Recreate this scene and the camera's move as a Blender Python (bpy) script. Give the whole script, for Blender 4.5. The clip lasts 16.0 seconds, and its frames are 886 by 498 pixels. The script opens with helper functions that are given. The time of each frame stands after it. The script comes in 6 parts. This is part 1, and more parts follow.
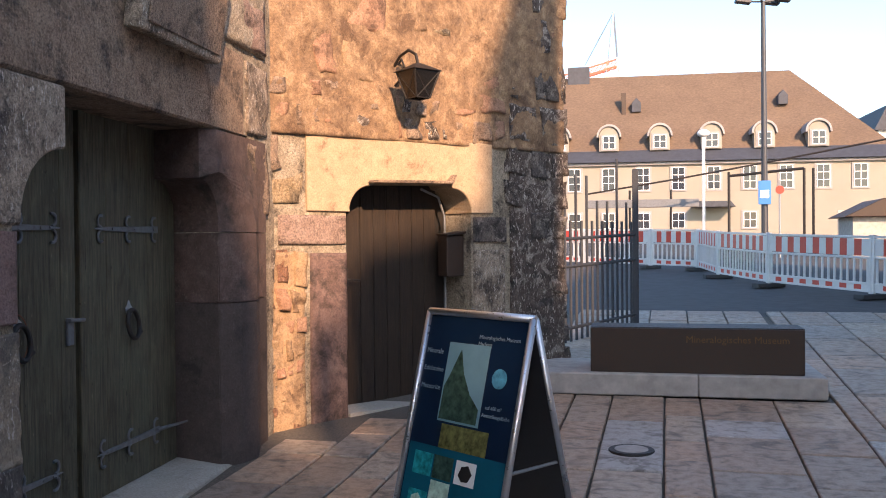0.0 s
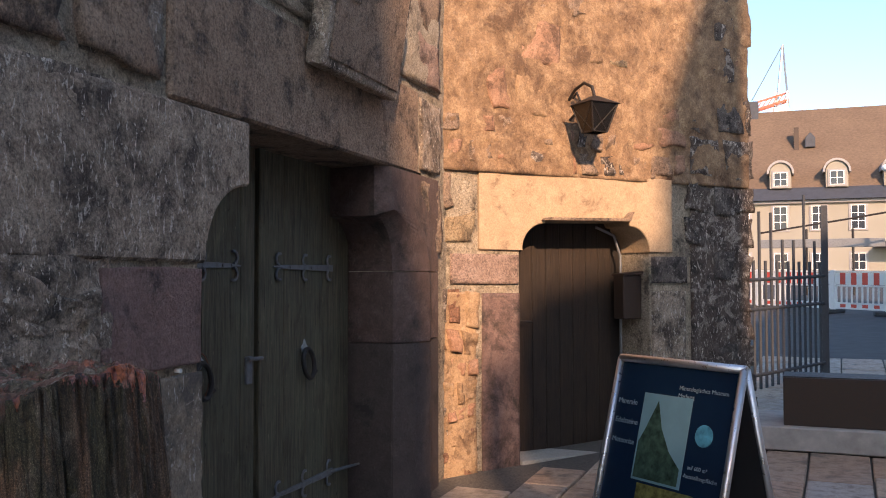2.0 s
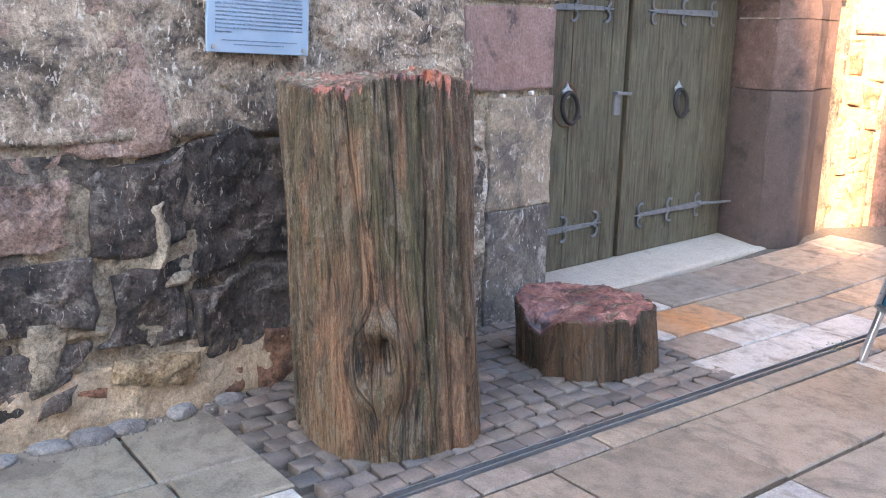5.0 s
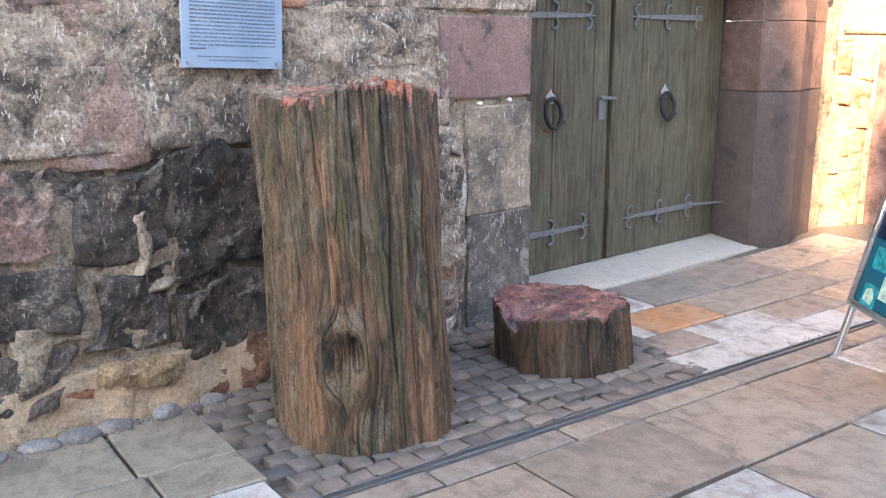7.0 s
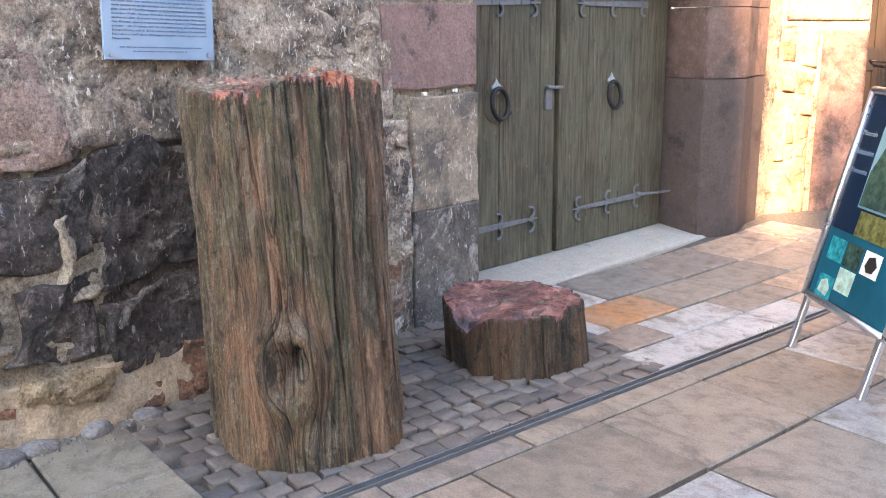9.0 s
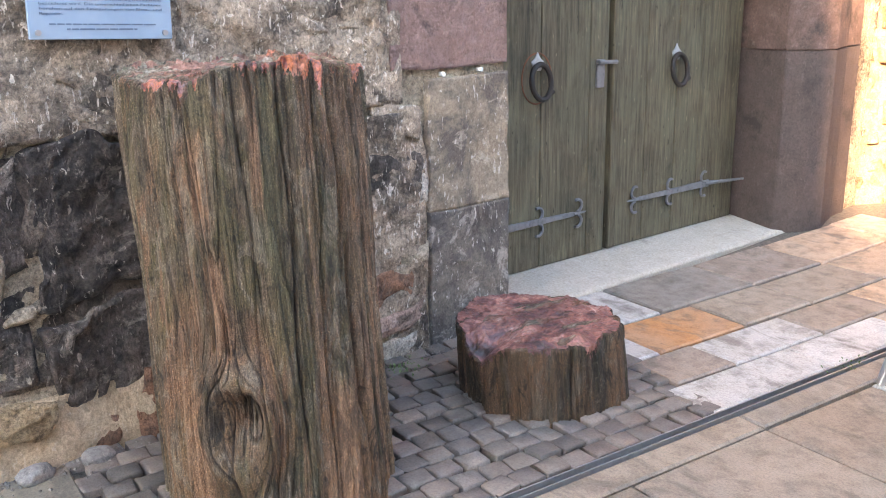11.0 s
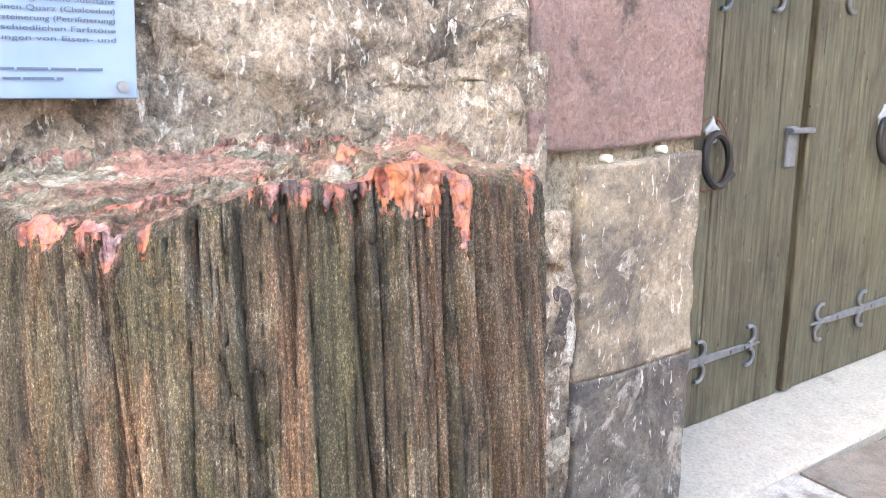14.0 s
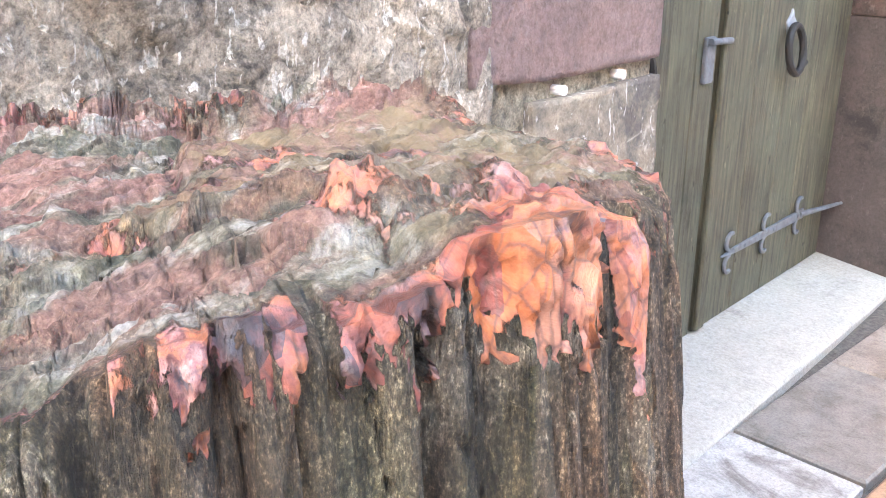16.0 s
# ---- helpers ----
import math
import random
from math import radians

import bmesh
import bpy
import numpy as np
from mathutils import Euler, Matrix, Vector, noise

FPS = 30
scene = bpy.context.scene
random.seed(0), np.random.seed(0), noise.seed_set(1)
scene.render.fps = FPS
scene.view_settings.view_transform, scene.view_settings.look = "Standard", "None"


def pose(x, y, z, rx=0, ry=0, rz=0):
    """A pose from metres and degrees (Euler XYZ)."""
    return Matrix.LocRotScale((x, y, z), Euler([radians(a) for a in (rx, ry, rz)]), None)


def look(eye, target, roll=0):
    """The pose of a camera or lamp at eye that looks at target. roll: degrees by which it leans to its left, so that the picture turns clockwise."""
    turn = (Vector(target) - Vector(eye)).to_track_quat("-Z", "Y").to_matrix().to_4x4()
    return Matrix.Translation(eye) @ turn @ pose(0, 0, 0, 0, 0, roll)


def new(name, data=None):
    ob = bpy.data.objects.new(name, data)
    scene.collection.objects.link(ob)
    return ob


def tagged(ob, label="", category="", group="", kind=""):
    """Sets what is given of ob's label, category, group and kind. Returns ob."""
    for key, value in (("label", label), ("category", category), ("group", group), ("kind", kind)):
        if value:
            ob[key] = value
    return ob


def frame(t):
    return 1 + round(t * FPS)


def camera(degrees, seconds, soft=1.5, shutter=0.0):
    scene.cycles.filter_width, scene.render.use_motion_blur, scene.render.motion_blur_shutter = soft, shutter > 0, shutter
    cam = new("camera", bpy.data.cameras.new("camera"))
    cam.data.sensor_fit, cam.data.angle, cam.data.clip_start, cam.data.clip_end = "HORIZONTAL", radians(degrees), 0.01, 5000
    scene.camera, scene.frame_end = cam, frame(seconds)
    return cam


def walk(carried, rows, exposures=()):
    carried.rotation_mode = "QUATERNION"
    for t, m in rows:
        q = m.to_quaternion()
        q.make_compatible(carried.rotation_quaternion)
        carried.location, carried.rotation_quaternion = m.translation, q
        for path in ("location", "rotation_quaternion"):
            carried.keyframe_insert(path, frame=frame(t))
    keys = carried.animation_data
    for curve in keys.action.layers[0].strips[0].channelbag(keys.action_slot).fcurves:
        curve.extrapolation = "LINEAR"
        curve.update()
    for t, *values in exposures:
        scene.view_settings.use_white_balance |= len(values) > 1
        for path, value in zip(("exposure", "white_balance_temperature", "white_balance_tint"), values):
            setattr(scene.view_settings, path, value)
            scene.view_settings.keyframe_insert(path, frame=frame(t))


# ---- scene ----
cam = camera(51.8, 16.0, soft=1.0)
PATH = [
    (0, (-0.253, 1.094, 1.545), (-0.73, 3.036, 1.523), -0.5),
    (0.5, (-0.34, 1.026, 1.537), (-0.849, 2.961, 1.531), -0.1),
    (1, (-0.405, 1.036, 1.536), (-0.945, 2.962, 1.551), 0.2),
    (1.5, (-0.448, 1.167, 1.549), (-1.077, 3.065, 1.599), -0.0),
    (2, (-0.465, 1.312, 1.546), (-1.266, 3.144, 1.613), -0.1),
    (2.5, (-0.435, 1.338, 1.533), (-1.444, 3.065, 1.52), -0.3),
    (3, (-0.231, 1.153, 1.487), (-1.431, 2.747, 1.338), 1.0),
    (3.5, (0.0, 1.108, 1.487), (-1.393, 2.515, 1.205), 1.5),
    (4, (0.221, 1.163, 1.474), (-1.254, 2.452, 1.071), 1.7),
    (4.2, (0.289, 1.137, 1.474), (-1.202, 2.398, 1.041), 1.7),
    (6.3, (0.758, 1.177, 1.492), (-0.851, 2.279, 1.045), 0.3),
    (6.5, (0.767, 1.195, 1.489), (-0.834, 2.307, 1.043), 0.4),
    (7, (0.775, 1.238, 1.487), (-0.816, 2.363, 1.038), -0.2),
    (7.5, (0.79, 1.247, 1.498), (-0.791, 2.379, 1.033), -0.9),
    (8, (0.779, 1.254, 1.49), (-0.79, 2.404, 1.027), -1.2),
    (8.5, (0.728, 1.281, 1.484), (-0.807, 2.474, 1.015), -0.9),
    (8.7, (0.676, 1.296, 1.48), (-0.833, 2.523, 1.014), -0.6),
    (10.8, (0.329, 1.882, 1.492), (-1.264, 2.959, 0.941), -0.7),
    (11, (0.243, 1.959, 1.503), (-1.357, 3.027, 0.957), -1.0),
    (11.5, (0.075, 2.256, 1.51), (-1.588, 3.242, 0.997), -0.8),
    (12, (-0.11, 2.444, 1.502), (-1.783, 3.405, 0.974), 0.1),
    (12.5, (-0.394, 2.506, 1.497), (-2.089, 3.426, 0.968), 0.3),
    (13, (-0.623, 2.527, 1.497), (-2.391, 3.326, 1.009), -0.7),
    (13.5, (-0.927, 2.585, 1.499), (-2.701, 3.397, 1.061), -0.6),
    (14, (-1.236, 2.554, 1.479), (-2.884, 3.585, 1.008), 0.3),
    (14.5, (-1.524, 2.533, 1.486), (-3.048, 3.718, 0.962), -0.1),
    (15, (-1.7, 2.622, 1.46), (-3.178, 3.851, 0.908), 1.1),
    (15.5, (-1.8, 2.734, 1.447), (-3.224, 4.005, 0.851), 0.8),
    (16, (-1.834, 2.763, 1.446), (-3.208, 4.06, 0.788), 0.4),
]
EXPOSURES = [(0.0, 1.35, 6100, 10), (0.5, 1.06, 6050, 10), (1.0, 0.98, 6000, 10), (1.5, 0.95, 6100, 10), (2.0, 1.05, 6100, 10), (2.5, 1.45, 6200, 10), (3.0, 2.3, 5650, 10), (3.5, 3.0, 5800, 10), (4.0, 3.55, 6100, 10), (7.0, 3.6, 6750, 10), (8.5, 3.57, 6750, 10), (11.0, 3.72, 7100, 10), (12.0, 3.86, 7350, 10), (12.5, 4.06, 7400, 10), (13.0, 4.46, 7500, 10), (14.0, 4.45, 7550, 10), (14.5, 4.5, 7550, 10), (16.0, 4.4, 7000, 10)]
walk(cam, [(t, look(eye, target, roll)) for t, eye, target, roll in PATH], EXPOSURES)

# ---- daylight ----
SUN_AZ, SUN_EL = 30.0, 25.0
world = bpy.data.worlds.new("sky")
scene.world = world
world.use_nodes = True
sky = world.node_tree.nodes.new("ShaderNodeTexSky")
sky.sky_type, sky.sun_disc = "NISHITA", False
sky.ozone_density = 1.5
sky.sun_elevation, sky.sun_rotation = radians(SUN_EL), radians(180 - SUN_AZ)
backg = world.node_tree.nodes["Background"]
backg.inputs["Strength"].default_value = 0.15
world.node_tree.links.new(sky.outputs[0], backg.inputs["Color"])
sun = new("sun", bpy.data.lights.new("sun", "SUN"))
sun.data.energy, sun.data.angle, sun.data.color = 4.0, radians(1.1), (1.0, 0.61, 0.36)
sun_from = Vector((math.sin(radians(SUN_AZ)) * math.cos(radians(SUN_EL)), -math.cos(radians(SUN_AZ)) * math.cos(radians(SUN_EL)), math.sin(radians(SUN_EL))))
sun.matrix_world = look(sun_from * 50, (0, 0, 0))


# ---- numpy noise and mesh helpers ----
def lattice(ix, iy, iz, seed):
    h = (ix * 374761393 + iy * 668265263 + iz * 2147483647 + seed * 974711) & 0xFFFFFFFF
    h = ((h ^ (h >> 13)) * 1274126177) & 0xFFFFFFFF
    h = ((h ^ (h >> 16)) * 2246822519) & 0xFFFFFFFF
    return ((h ^ (h >> 13)) & 0xFFFFF) / 524287.5 - 1.0


def vnoise(p, seed=0):
    p = np.asarray(p, float)
    f = np.floor(p)
    i = f.astype(np.int64)
    w = p - f
    w = w * w * w * (w * (w * 6 - 15) + 10)
    out = 0
    for dx in (0, 1):
        for dy in (0, 1):
            for dz in (0, 1):
                k = (w[..., 0] if dx else 1 - w[..., 0]) * (w[..., 1] if dy else 1 - w[..., 1]) * (w[..., 2] if dz else 1 - w[..., 2])
                out = out + k * lattice(i[..., 0] + dx, i[..., 1] + dy, i[..., 2] + dz, seed)
    return out


def fbm(p, octaves=4, seed=0, gain=0.5):
    p = np.asarray(p, float)
    total, amp = 0, 1.0
    for o in range(octaves):
        total = total + amp * vnoise(p * 2.0 ** o + 17.3 * o, seed + o)
        amp *= gain
    return total


def cells(p, seed=0):
    """Cellular noise in the plane: a value for each cell, and the distance to its border."""
    i = np.floor(p).astype(np.int64)
    best = np.full(p.shape[:-1], 9.0)
    second, value = best.copy(), best * 0
    for dx in (-1, 0, 1):
        for dy in (-1, 0, 1):
            cx, cy = i[..., 0] + dx, i[..., 1] + dy
            jx, jy = lattice(cx, cy, cx * 0 + 1, seed) * 0.5 + 0.5, lattice(cx, cy, cx * 0 + 2, seed) * 0.5 + 0.5
            d = np.hypot(cx + jx - p[..., 0], cy + jy - p[..., 1])
            near_ = d < best
            second = np.where(near_, best, np.minimum(second, d))
            value = np.where(near_, lattice(cx, cy, cx * 0 + 3, seed), value)
            best = np.minimum(best, d)
    return value, second - best


def mesh_np(name, verts, faces, smooth=True):
    verts, faces = np.asarray(verts, np.float32), np.asarray(faces, np.int32)
    me = bpy.data.meshes.new(name)
    n, k = faces.shape
    me.vertices.add(len(verts))
    me.vertices.foreach_set("co", verts.ravel())
    me.loops.add(n * k)
    me.loops.foreach_set("vertex_index", faces.ravel())
    me.polygons.add(n)
    me.polygons.foreach_set("loop_start", np.arange(0, n * k, k, dtype=np.int32))
    me.polygons.foreach_set("use_smooth", np.full(n, smooth))
    me.update(calc_edges=True)
    me.validate()
    return me


def grid_faces(nu, nv, wrap=False, start=0):
    u = np.arange(nu if wrap else nu - 1)
    v = np.arange(nv - 1)
    a, b = np.meshgrid(u, v, indexing="ij")
    c = (a + 1) % nu
    return np.stack([a * nv + b, c * nv + b, c * nv + b + 1, a * nv + b + 1], -1).reshape(-1, 4) + start


def empty(name, label, category, group="", kind="", at=None):
    ob = new(name)
    ob.empty_display_size = 0.1
    if at is not None:
        ob.matrix_world = at
    return tagged(ob, label, category, group, kind)


def part(name, bm, material, parent, label="", smooth=False):
    """One bmesh (or mesh) as one object under its thing."""
    if isinstance(bm, bpy.types.Mesh):
        me = bm
    else:
        me = bpy.data.meshes.new(name)
        bm.to_mesh(me)
        bm.free()
        for p in me.polygons:
            p.use_smooth = smooth
    if not me.materials:
        me.materials.append(material)
    ob = new(name, me)
    ob.parent = parent
    return tagged(ob, label) if label else ob


def box(x0, x1, y0, y1, z0, z1, bevel=0.0, bm=None, m=None, seg=1):
    own = bmesh.new()
    r = bmesh.ops.create_cube(own, size=1.0)
    bmesh.ops.scale(own, vec=(x1 - x0, y1 - y0, z1 - z0), verts=own.verts)
    bmesh.ops.translate(own, vec=((x0 + x1) / 2, (y0 + y1) / 2, (z0 + z1) / 2), verts=own.verts)
    if bevel:
        bmesh.ops.bevel(own, geom=list(own.edges), offset=bevel, segments=seg, affect="EDGES", profile=0.5)
    if m is not None:
        bmesh.ops.transform(own, matrix=m, verts=own.verts)
    return joined(bm, own)


def joined(bm, own):
    if bm is None:
        return own
    tmp = bpy.data.meshes.new("tmp")
    own.to_mesh(tmp)
    own.free()
    bm.from_mesh(tmp)
    bpy.data.meshes.remove(tmp)
    return bm


def prism(poly, y0, y1, bevel=0.0, bm=None, m=None):
    """An outline in (x, z), drawn out from y0 to y1."""
    own = bmesh.new()
    a = [own.verts.new((x, y0, z)) for x, z in poly]
    b = [own.verts.new((x, y1, z)) for x, z in poly]
    own.faces.new(a)
    own.faces.new(b[::-1])
    n = len(poly)
    for i in range(n):
        own.faces.new((a[i], b[i], b[(i + 1) % n], a[(i + 1) % n]))
    bmesh.ops.recalc_face_normals(own, faces=own.faces)
    if bevel:
        bmesh.ops.bevel(own, geom=list(own.edges), offset=bevel, segments=1, affect="EDGES")
    if m is not None:
        bmesh.ops.transform(own, matrix=m, verts=own.verts)
    return joined(bm, own)


def rod(p, q, r, sides=10, bm=None, r2=None):
    p, q = Vector(p), Vector(q)
    own = bmesh.new()
    bmesh.ops.create_cone(own, cap_ends=True, segments=sides, radius1=r, radius2=r if r2 is None else r2, depth=(q - p).length)
    m = Matrix.Translation((p + q) / 2) @ (q - p).to_track_quat("Z", "Y").to_matrix().to_4x4()
    bmesh.ops.transform(own, matrix=m, verts=own.verts)
    return joined(bm, own)


def tube(points, r, sides=8, closed=False, bm=None):
    pts = [Vector(p) for p in points]
    own = bmesh.new()
    n = len(pts)
    rings = []
    for i, p in enumerate(pts):
        d = (pts[(i + 1) % n] - pts[i - 1]) if closed or 0 < i < n - 1 else (pts[1] - pts[0] if i == 0 else pts[-1] - pts[-2])
        q = d.to_track_quat("Z", "Y" if abs(d.normalized().y) < 0.9 else "X")
        rr = r[i] if isinstance(r, (list, tuple)) else r
        rings.append([own.verts.new(p + q @ Vector((rr * math.cos(k * math.tau / sides), rr * math.sin(k * math.tau / sides), 0))) for k in range(sides)])
    for i in range(n if closed else n - 1):
        a, b = rings[i], rings[(i + 1) % n]
        off = min(range(sides), key=lambda o: sum((a[k].co - b[(k + o) % sides].co).length for k in range(sides)))
        for k in range(sides):
            own.faces.new((a[k], a[(k + 1) % sides], b[(k + 1 + off) % sides], b[(k + off) % sides]))
    if not closed:
        own.faces.new(rings[0][::-1])
        own.faces.new(rings[-1])
    bmesh.ops.recalc_face_normals(own, faces=own.faces)
    return joined(bm, own)


def ground_z(y):
    """The square climbs gently beyond the gate."""
    t = np.maximum(np.asarray(y, float) - 5.2, 0)
    return np.where(t < 2.0, 0.055 * t * t / 4.0, 0.055 * (t - 1.0)) - 0.03 * np.maximum(t - 9.8, 0)


# ---- materials ----
def material(name, rough=0.8, metal=0.0, color=(0.5, 0.5, 0.5)):
    m = bpy.data.materials.new(name)
    m.use_nodes = True
    b = m.node_tree.nodes["Principled BSDF"]
    b.inputs["Base Color"].default_value = (*color, 1)
    b.inputs["Roughness"].default_value, b.inputs["Metallic"].default_value = rough, metal
    return m, m.node_tree, b


def put(nt, kind, ins=None, **props):
    n = nt.nodes.new(kind)
    for k, v in props.items():
        if k == "blend":
            n.blend_type = v
        elif k == "operation":
            n.operation = v
        elif k == "data_type":
            n.data_type = v
        elif k == "feature":
            n.feature = v
        elif k == "attribute_name":
            n.attribute_name = v
    for k, v in (ins or {}).items():
        if isinstance(v, bpy.types.NodeSocket):
            nt.links.new(v, n.inputs[k])
        else:
            n.inputs[k].default_value = v
    return n


def spot(nt, scale=(1, 1, 1), turn=(0, 0, 0), shift=False):
    g = put(nt, "ShaderNodeNewGeometry").outputs["Position"]
    if shift:
        r = put(nt, "ShaderNodeObjectInfo").outputs["Random"]
        s = put(nt, "ShaderNodeMath", {0: r, 1: 37.0}, operation="MULTIPLY").outputs[0]
        g = put(nt, "ShaderNodeVectorMath", {0: g, 1: s}, operation="ADD").outputs[0]
    return put(nt, "ShaderNodeMapping", {"Vector": g, "Scale": scale, "Rotation": tuple(radians(a) for a in turn)}).outputs[0]


def cloud(nt, vec, scale, detail=6, rough=0.6, distort=0.0):
    return put(nt, "ShaderNodeTexNoise", {"Vector": vec, "Scale": scale, "Detail": detail, "Roughness": rough, "Distortion": distort}).outputs["Fac"]


def ramp(nt, fac, stops):
    n = put(nt, "ShaderNodeValToRGB", {"Fac": fac})
    e = n.color_ramp.elements
    while len(e) < len(stops):
        e.new(0.5)
    for el, (p, c) in zip(e, stops):
        el.position = p
        el.color = (*c, 1) if isinstance(c, tuple) else (c, c, c, 1)
    return n.outputs["Color"]


def mix(nt, fac, a, b, blend="MIX"):
    n = nt.nodes.new("ShaderNodeMix")
    n.data_type, n.blend_type = "RGBA", blend
    for k, v in ((0, fac), (6, a), (7, b)):
        if isinstance(v, bpy.types.NodeSocket):
            nt.links.new(v, n.inputs[k])
        else:
            n.inputs[k].default_value = (*v, 1) if isinstance(v, tuple) else v
    return n.outputs[2]


def bump(nt, b, heights, strength=0.6, dist=0.01):
    h = None
    for sock, k in heights:
        s = put(nt, "ShaderNodeMath", {0: sock, 1: k}, operation="MULTIPLY").outputs[0]
        h = s if h is None else put(nt, "ShaderNodeMath", {0: h, 1: s}, operation="ADD").outputs[0]
    n = put(nt, "ShaderNodeBump", {"Height": h, "Strength": strength, "Distance": dist})
    nt.links.new(n.outputs[0], b.inputs["Normal"])


def stone(name, tones, crust=0.35, fleck=0.4, crust_tone=(0.035, 0.03, 0.028), pale=(0.5, 0.45, 0.38), speckle=0.8, relief=1.0, limy=0.75, picks=0.62, lime_at=0.56):
    """Weathered masonry: mottled tones, a dark crust in patches and pale pick marks."""
    m, nt, b = material(name, 0.92)
    v = spot(nt, shift=True)
    big, mid, fine = cloud(nt, v, 1.7, 5), cloud(nt, v, 9, 8, 0.7), cloud(nt, v, 70, 6, 0.7)
    col = ramp(nt, mid, [(0.3, tones[0]), (0.5, tones[1]), (0.7, tones[2])])
    rnd = put(nt, "ShaderNodeObjectInfo").outputs["Random"]
    col = mix(nt, ramp(nt, rnd, [(0, 0.0), (1, 0.5)]), col, tones[2])
    col = mix(nt, ramp(nt, cloud(nt, v, 3.5, 9, 0.75, 0.4), [(0.62 - crust * 0.4, 0.0), (0.72 - crust * 0.3, 0.85)]), col, crust_tone)
    w = spot(nt, (17, 17, 7), (28, 20, 0), shift=True)
    marks = cloud(nt, w, 3.0, 4, 0.6, 0.8)
    lime = cloud(nt, v, 7.5, 7, 0.72, 0.7)
    col = mix(nt, ramp(nt, lime, [(lime_at, 0.0), (lime_at + 0.05, fleck * limy)]), col, mix(nt, mid, tones[2], pale))
    col = mix(nt, ramp(nt, marks, [(picks, 0.0), (picks + 0.035, fleck)]), col, pale)
    pits = cloud(nt, v, 30, 4, 0.6)
    grit = cloud(nt, v, 210, 4, 0.8)
    col = mix(nt, ramp(nt, pits, [(0.33, min(0.5, speckle * 0.6)), (0.4, 0.0)]), col, crust_tone)
    col = mix(nt, min(1.0, speckle + 0.1), col, ramp(nt, fine, [(0.32, 0.35), (0.5, 0.95), (0.68, 1.35)]), "MULTIPLY")
    col = mix(nt, speckle, col, ramp(nt, grit, [(0.33, 0.5), (0.5, 1.0), (0.66, 1.4)]), "MULTIPLY")
    nt.links.new(col, b.inputs["Base Color"])
    bump(nt, b, [(mid, 1.0), (pits, 0.5), (fine, 0.4), (marks, 0.5), (grit, 0.12)], relief, 0.03)
    return m


RED = stone("red_sandstone", ((0.17, 0.108, 0.095), (0.25, 0.162, 0.142), (0.32, 0.22, 0.195)), 0.15, 0.12, speckle=0.35)
TAN = stone("tan_sandstone", ((0.2, 0.14, 0.1), (0.33, 0.235, 0.165), (0.44, 0.33, 0.235)), 0.3, 0.25)
DARKM = stone("dark_joint_mortar", ((0.06, 0.05, 0.042), (0.12, 0.1, 0.083), (0.24, 0.2, 0.16)), 0.4, 0.5)
GREY = stone("grey_weathered_stone", ((0.175, 0.137, 0.104), (0.36, 0.286, 0.217), (0.54, 0.45, 0.345)), 0.4, 0.85, pale=(0.7, 0.64, 0.55), speckle=0.8, relief=0.9, limy=0.3, picks=0.59)
# dark crust patches also carry the shade on the jamb's lower half
FOOTED = stone("red_jamb_with_crust_and_shade", ((0.11, 0.069, 0.06), (0.185, 0.12, 0.104), (0.26, 0.175, 0.152)), 0.4, 0.08, speckle=0.35, relief=0.5)
QUOIN = stone("mottled_quoin_stone", ((0.13, 0.11, 0.088), (0.265, 0.22, 0.165), (0.39, 0.32, 0.225)), 0.46, 0.6, crust_tone=(0.085, 0.075, 0.068), pale=(0.68, 0.64, 0.58), speckle=0.4, relief=0.4)
QUOIN_DARK = stone("stained_quoin_stone", ((0.09, 0.08, 0.07), (0.17, 0.15, 0.128), (0.26, 0.225, 0.185)), 0.42, 0.75, crust_tone=(0.065, 0.06, 0.058), pale=(0.6, 0.57, 0.52), speckle=0.45, relief=0.4)
LIME = stone("white_lime_mortar", ((0.34, 0.3, 0.24), (0.58, 0.53, 0.45), (0.72, 0.68, 0.6)), 0.2, 0.4, pale=(0.8, 0.77, 0.7))
PINK = stone("pink_sandstone", ((0.22, 0.14, 0.11), (0.36, 0.25, 0.2), (0.45, 0.33, 0.27)), 0.25, 0.25)
JAMB = stone("purplish_jamb_stone", ((0.04, 0.031, 0.029), (0.064, 0.05, 0.046), (0.095, 0.074, 0.067)), 0.2, 0.06, speckle=0.3, relief=0.35)
JAMB_TOP = stone("brown_red_jamb_stone", ((0.08, 0.054, 0.046), (0.12, 0.08, 0.068), (0.17, 0.117, 0.1)), 0.25, 0.1, speckle=0.3, relief=0.4)
DARK = stone("dark_crusted_stone", ((0.042, 0.036, 0.033), (0.105, 0.09, 0.08), (0.26, 0.22, 0.19)), 0.42, 0.7, pale=(0.55, 0.5, 0.43),  crust_tone=(0.02, 0.018, 0.017))
SOOTY = stone("soot_black_stone", ((0.032, 0.028, 0.026), (0.078, 0.067, 0.06), (0.19, 0.16, 0.14)), 0.44, 0.6, crust_tone=(0.019, 0.017, 0.017), pale=(0.48, 0.44, 0.38))
TOWER = stone("tower_sandstone", ((0.13, 0.075, 0.043), (0.29, 0.185, 0.105), (0.5, 0.355, 0.21)), 0.37, 0.15, crust_tone=(0.11, 0.066, 0.041), speckle=0.45, relief=0.6)
LINTEL = stone("pale_lintel_stone", ((0.3, 0.21, 0.125), (0.42, 0.305, 0.19), (0.53, 0.4, 0.26)), 0.15, 0.1, crust_tone=(0.16, 0.1, 0.06), speckle=0.3, relief=0.35)
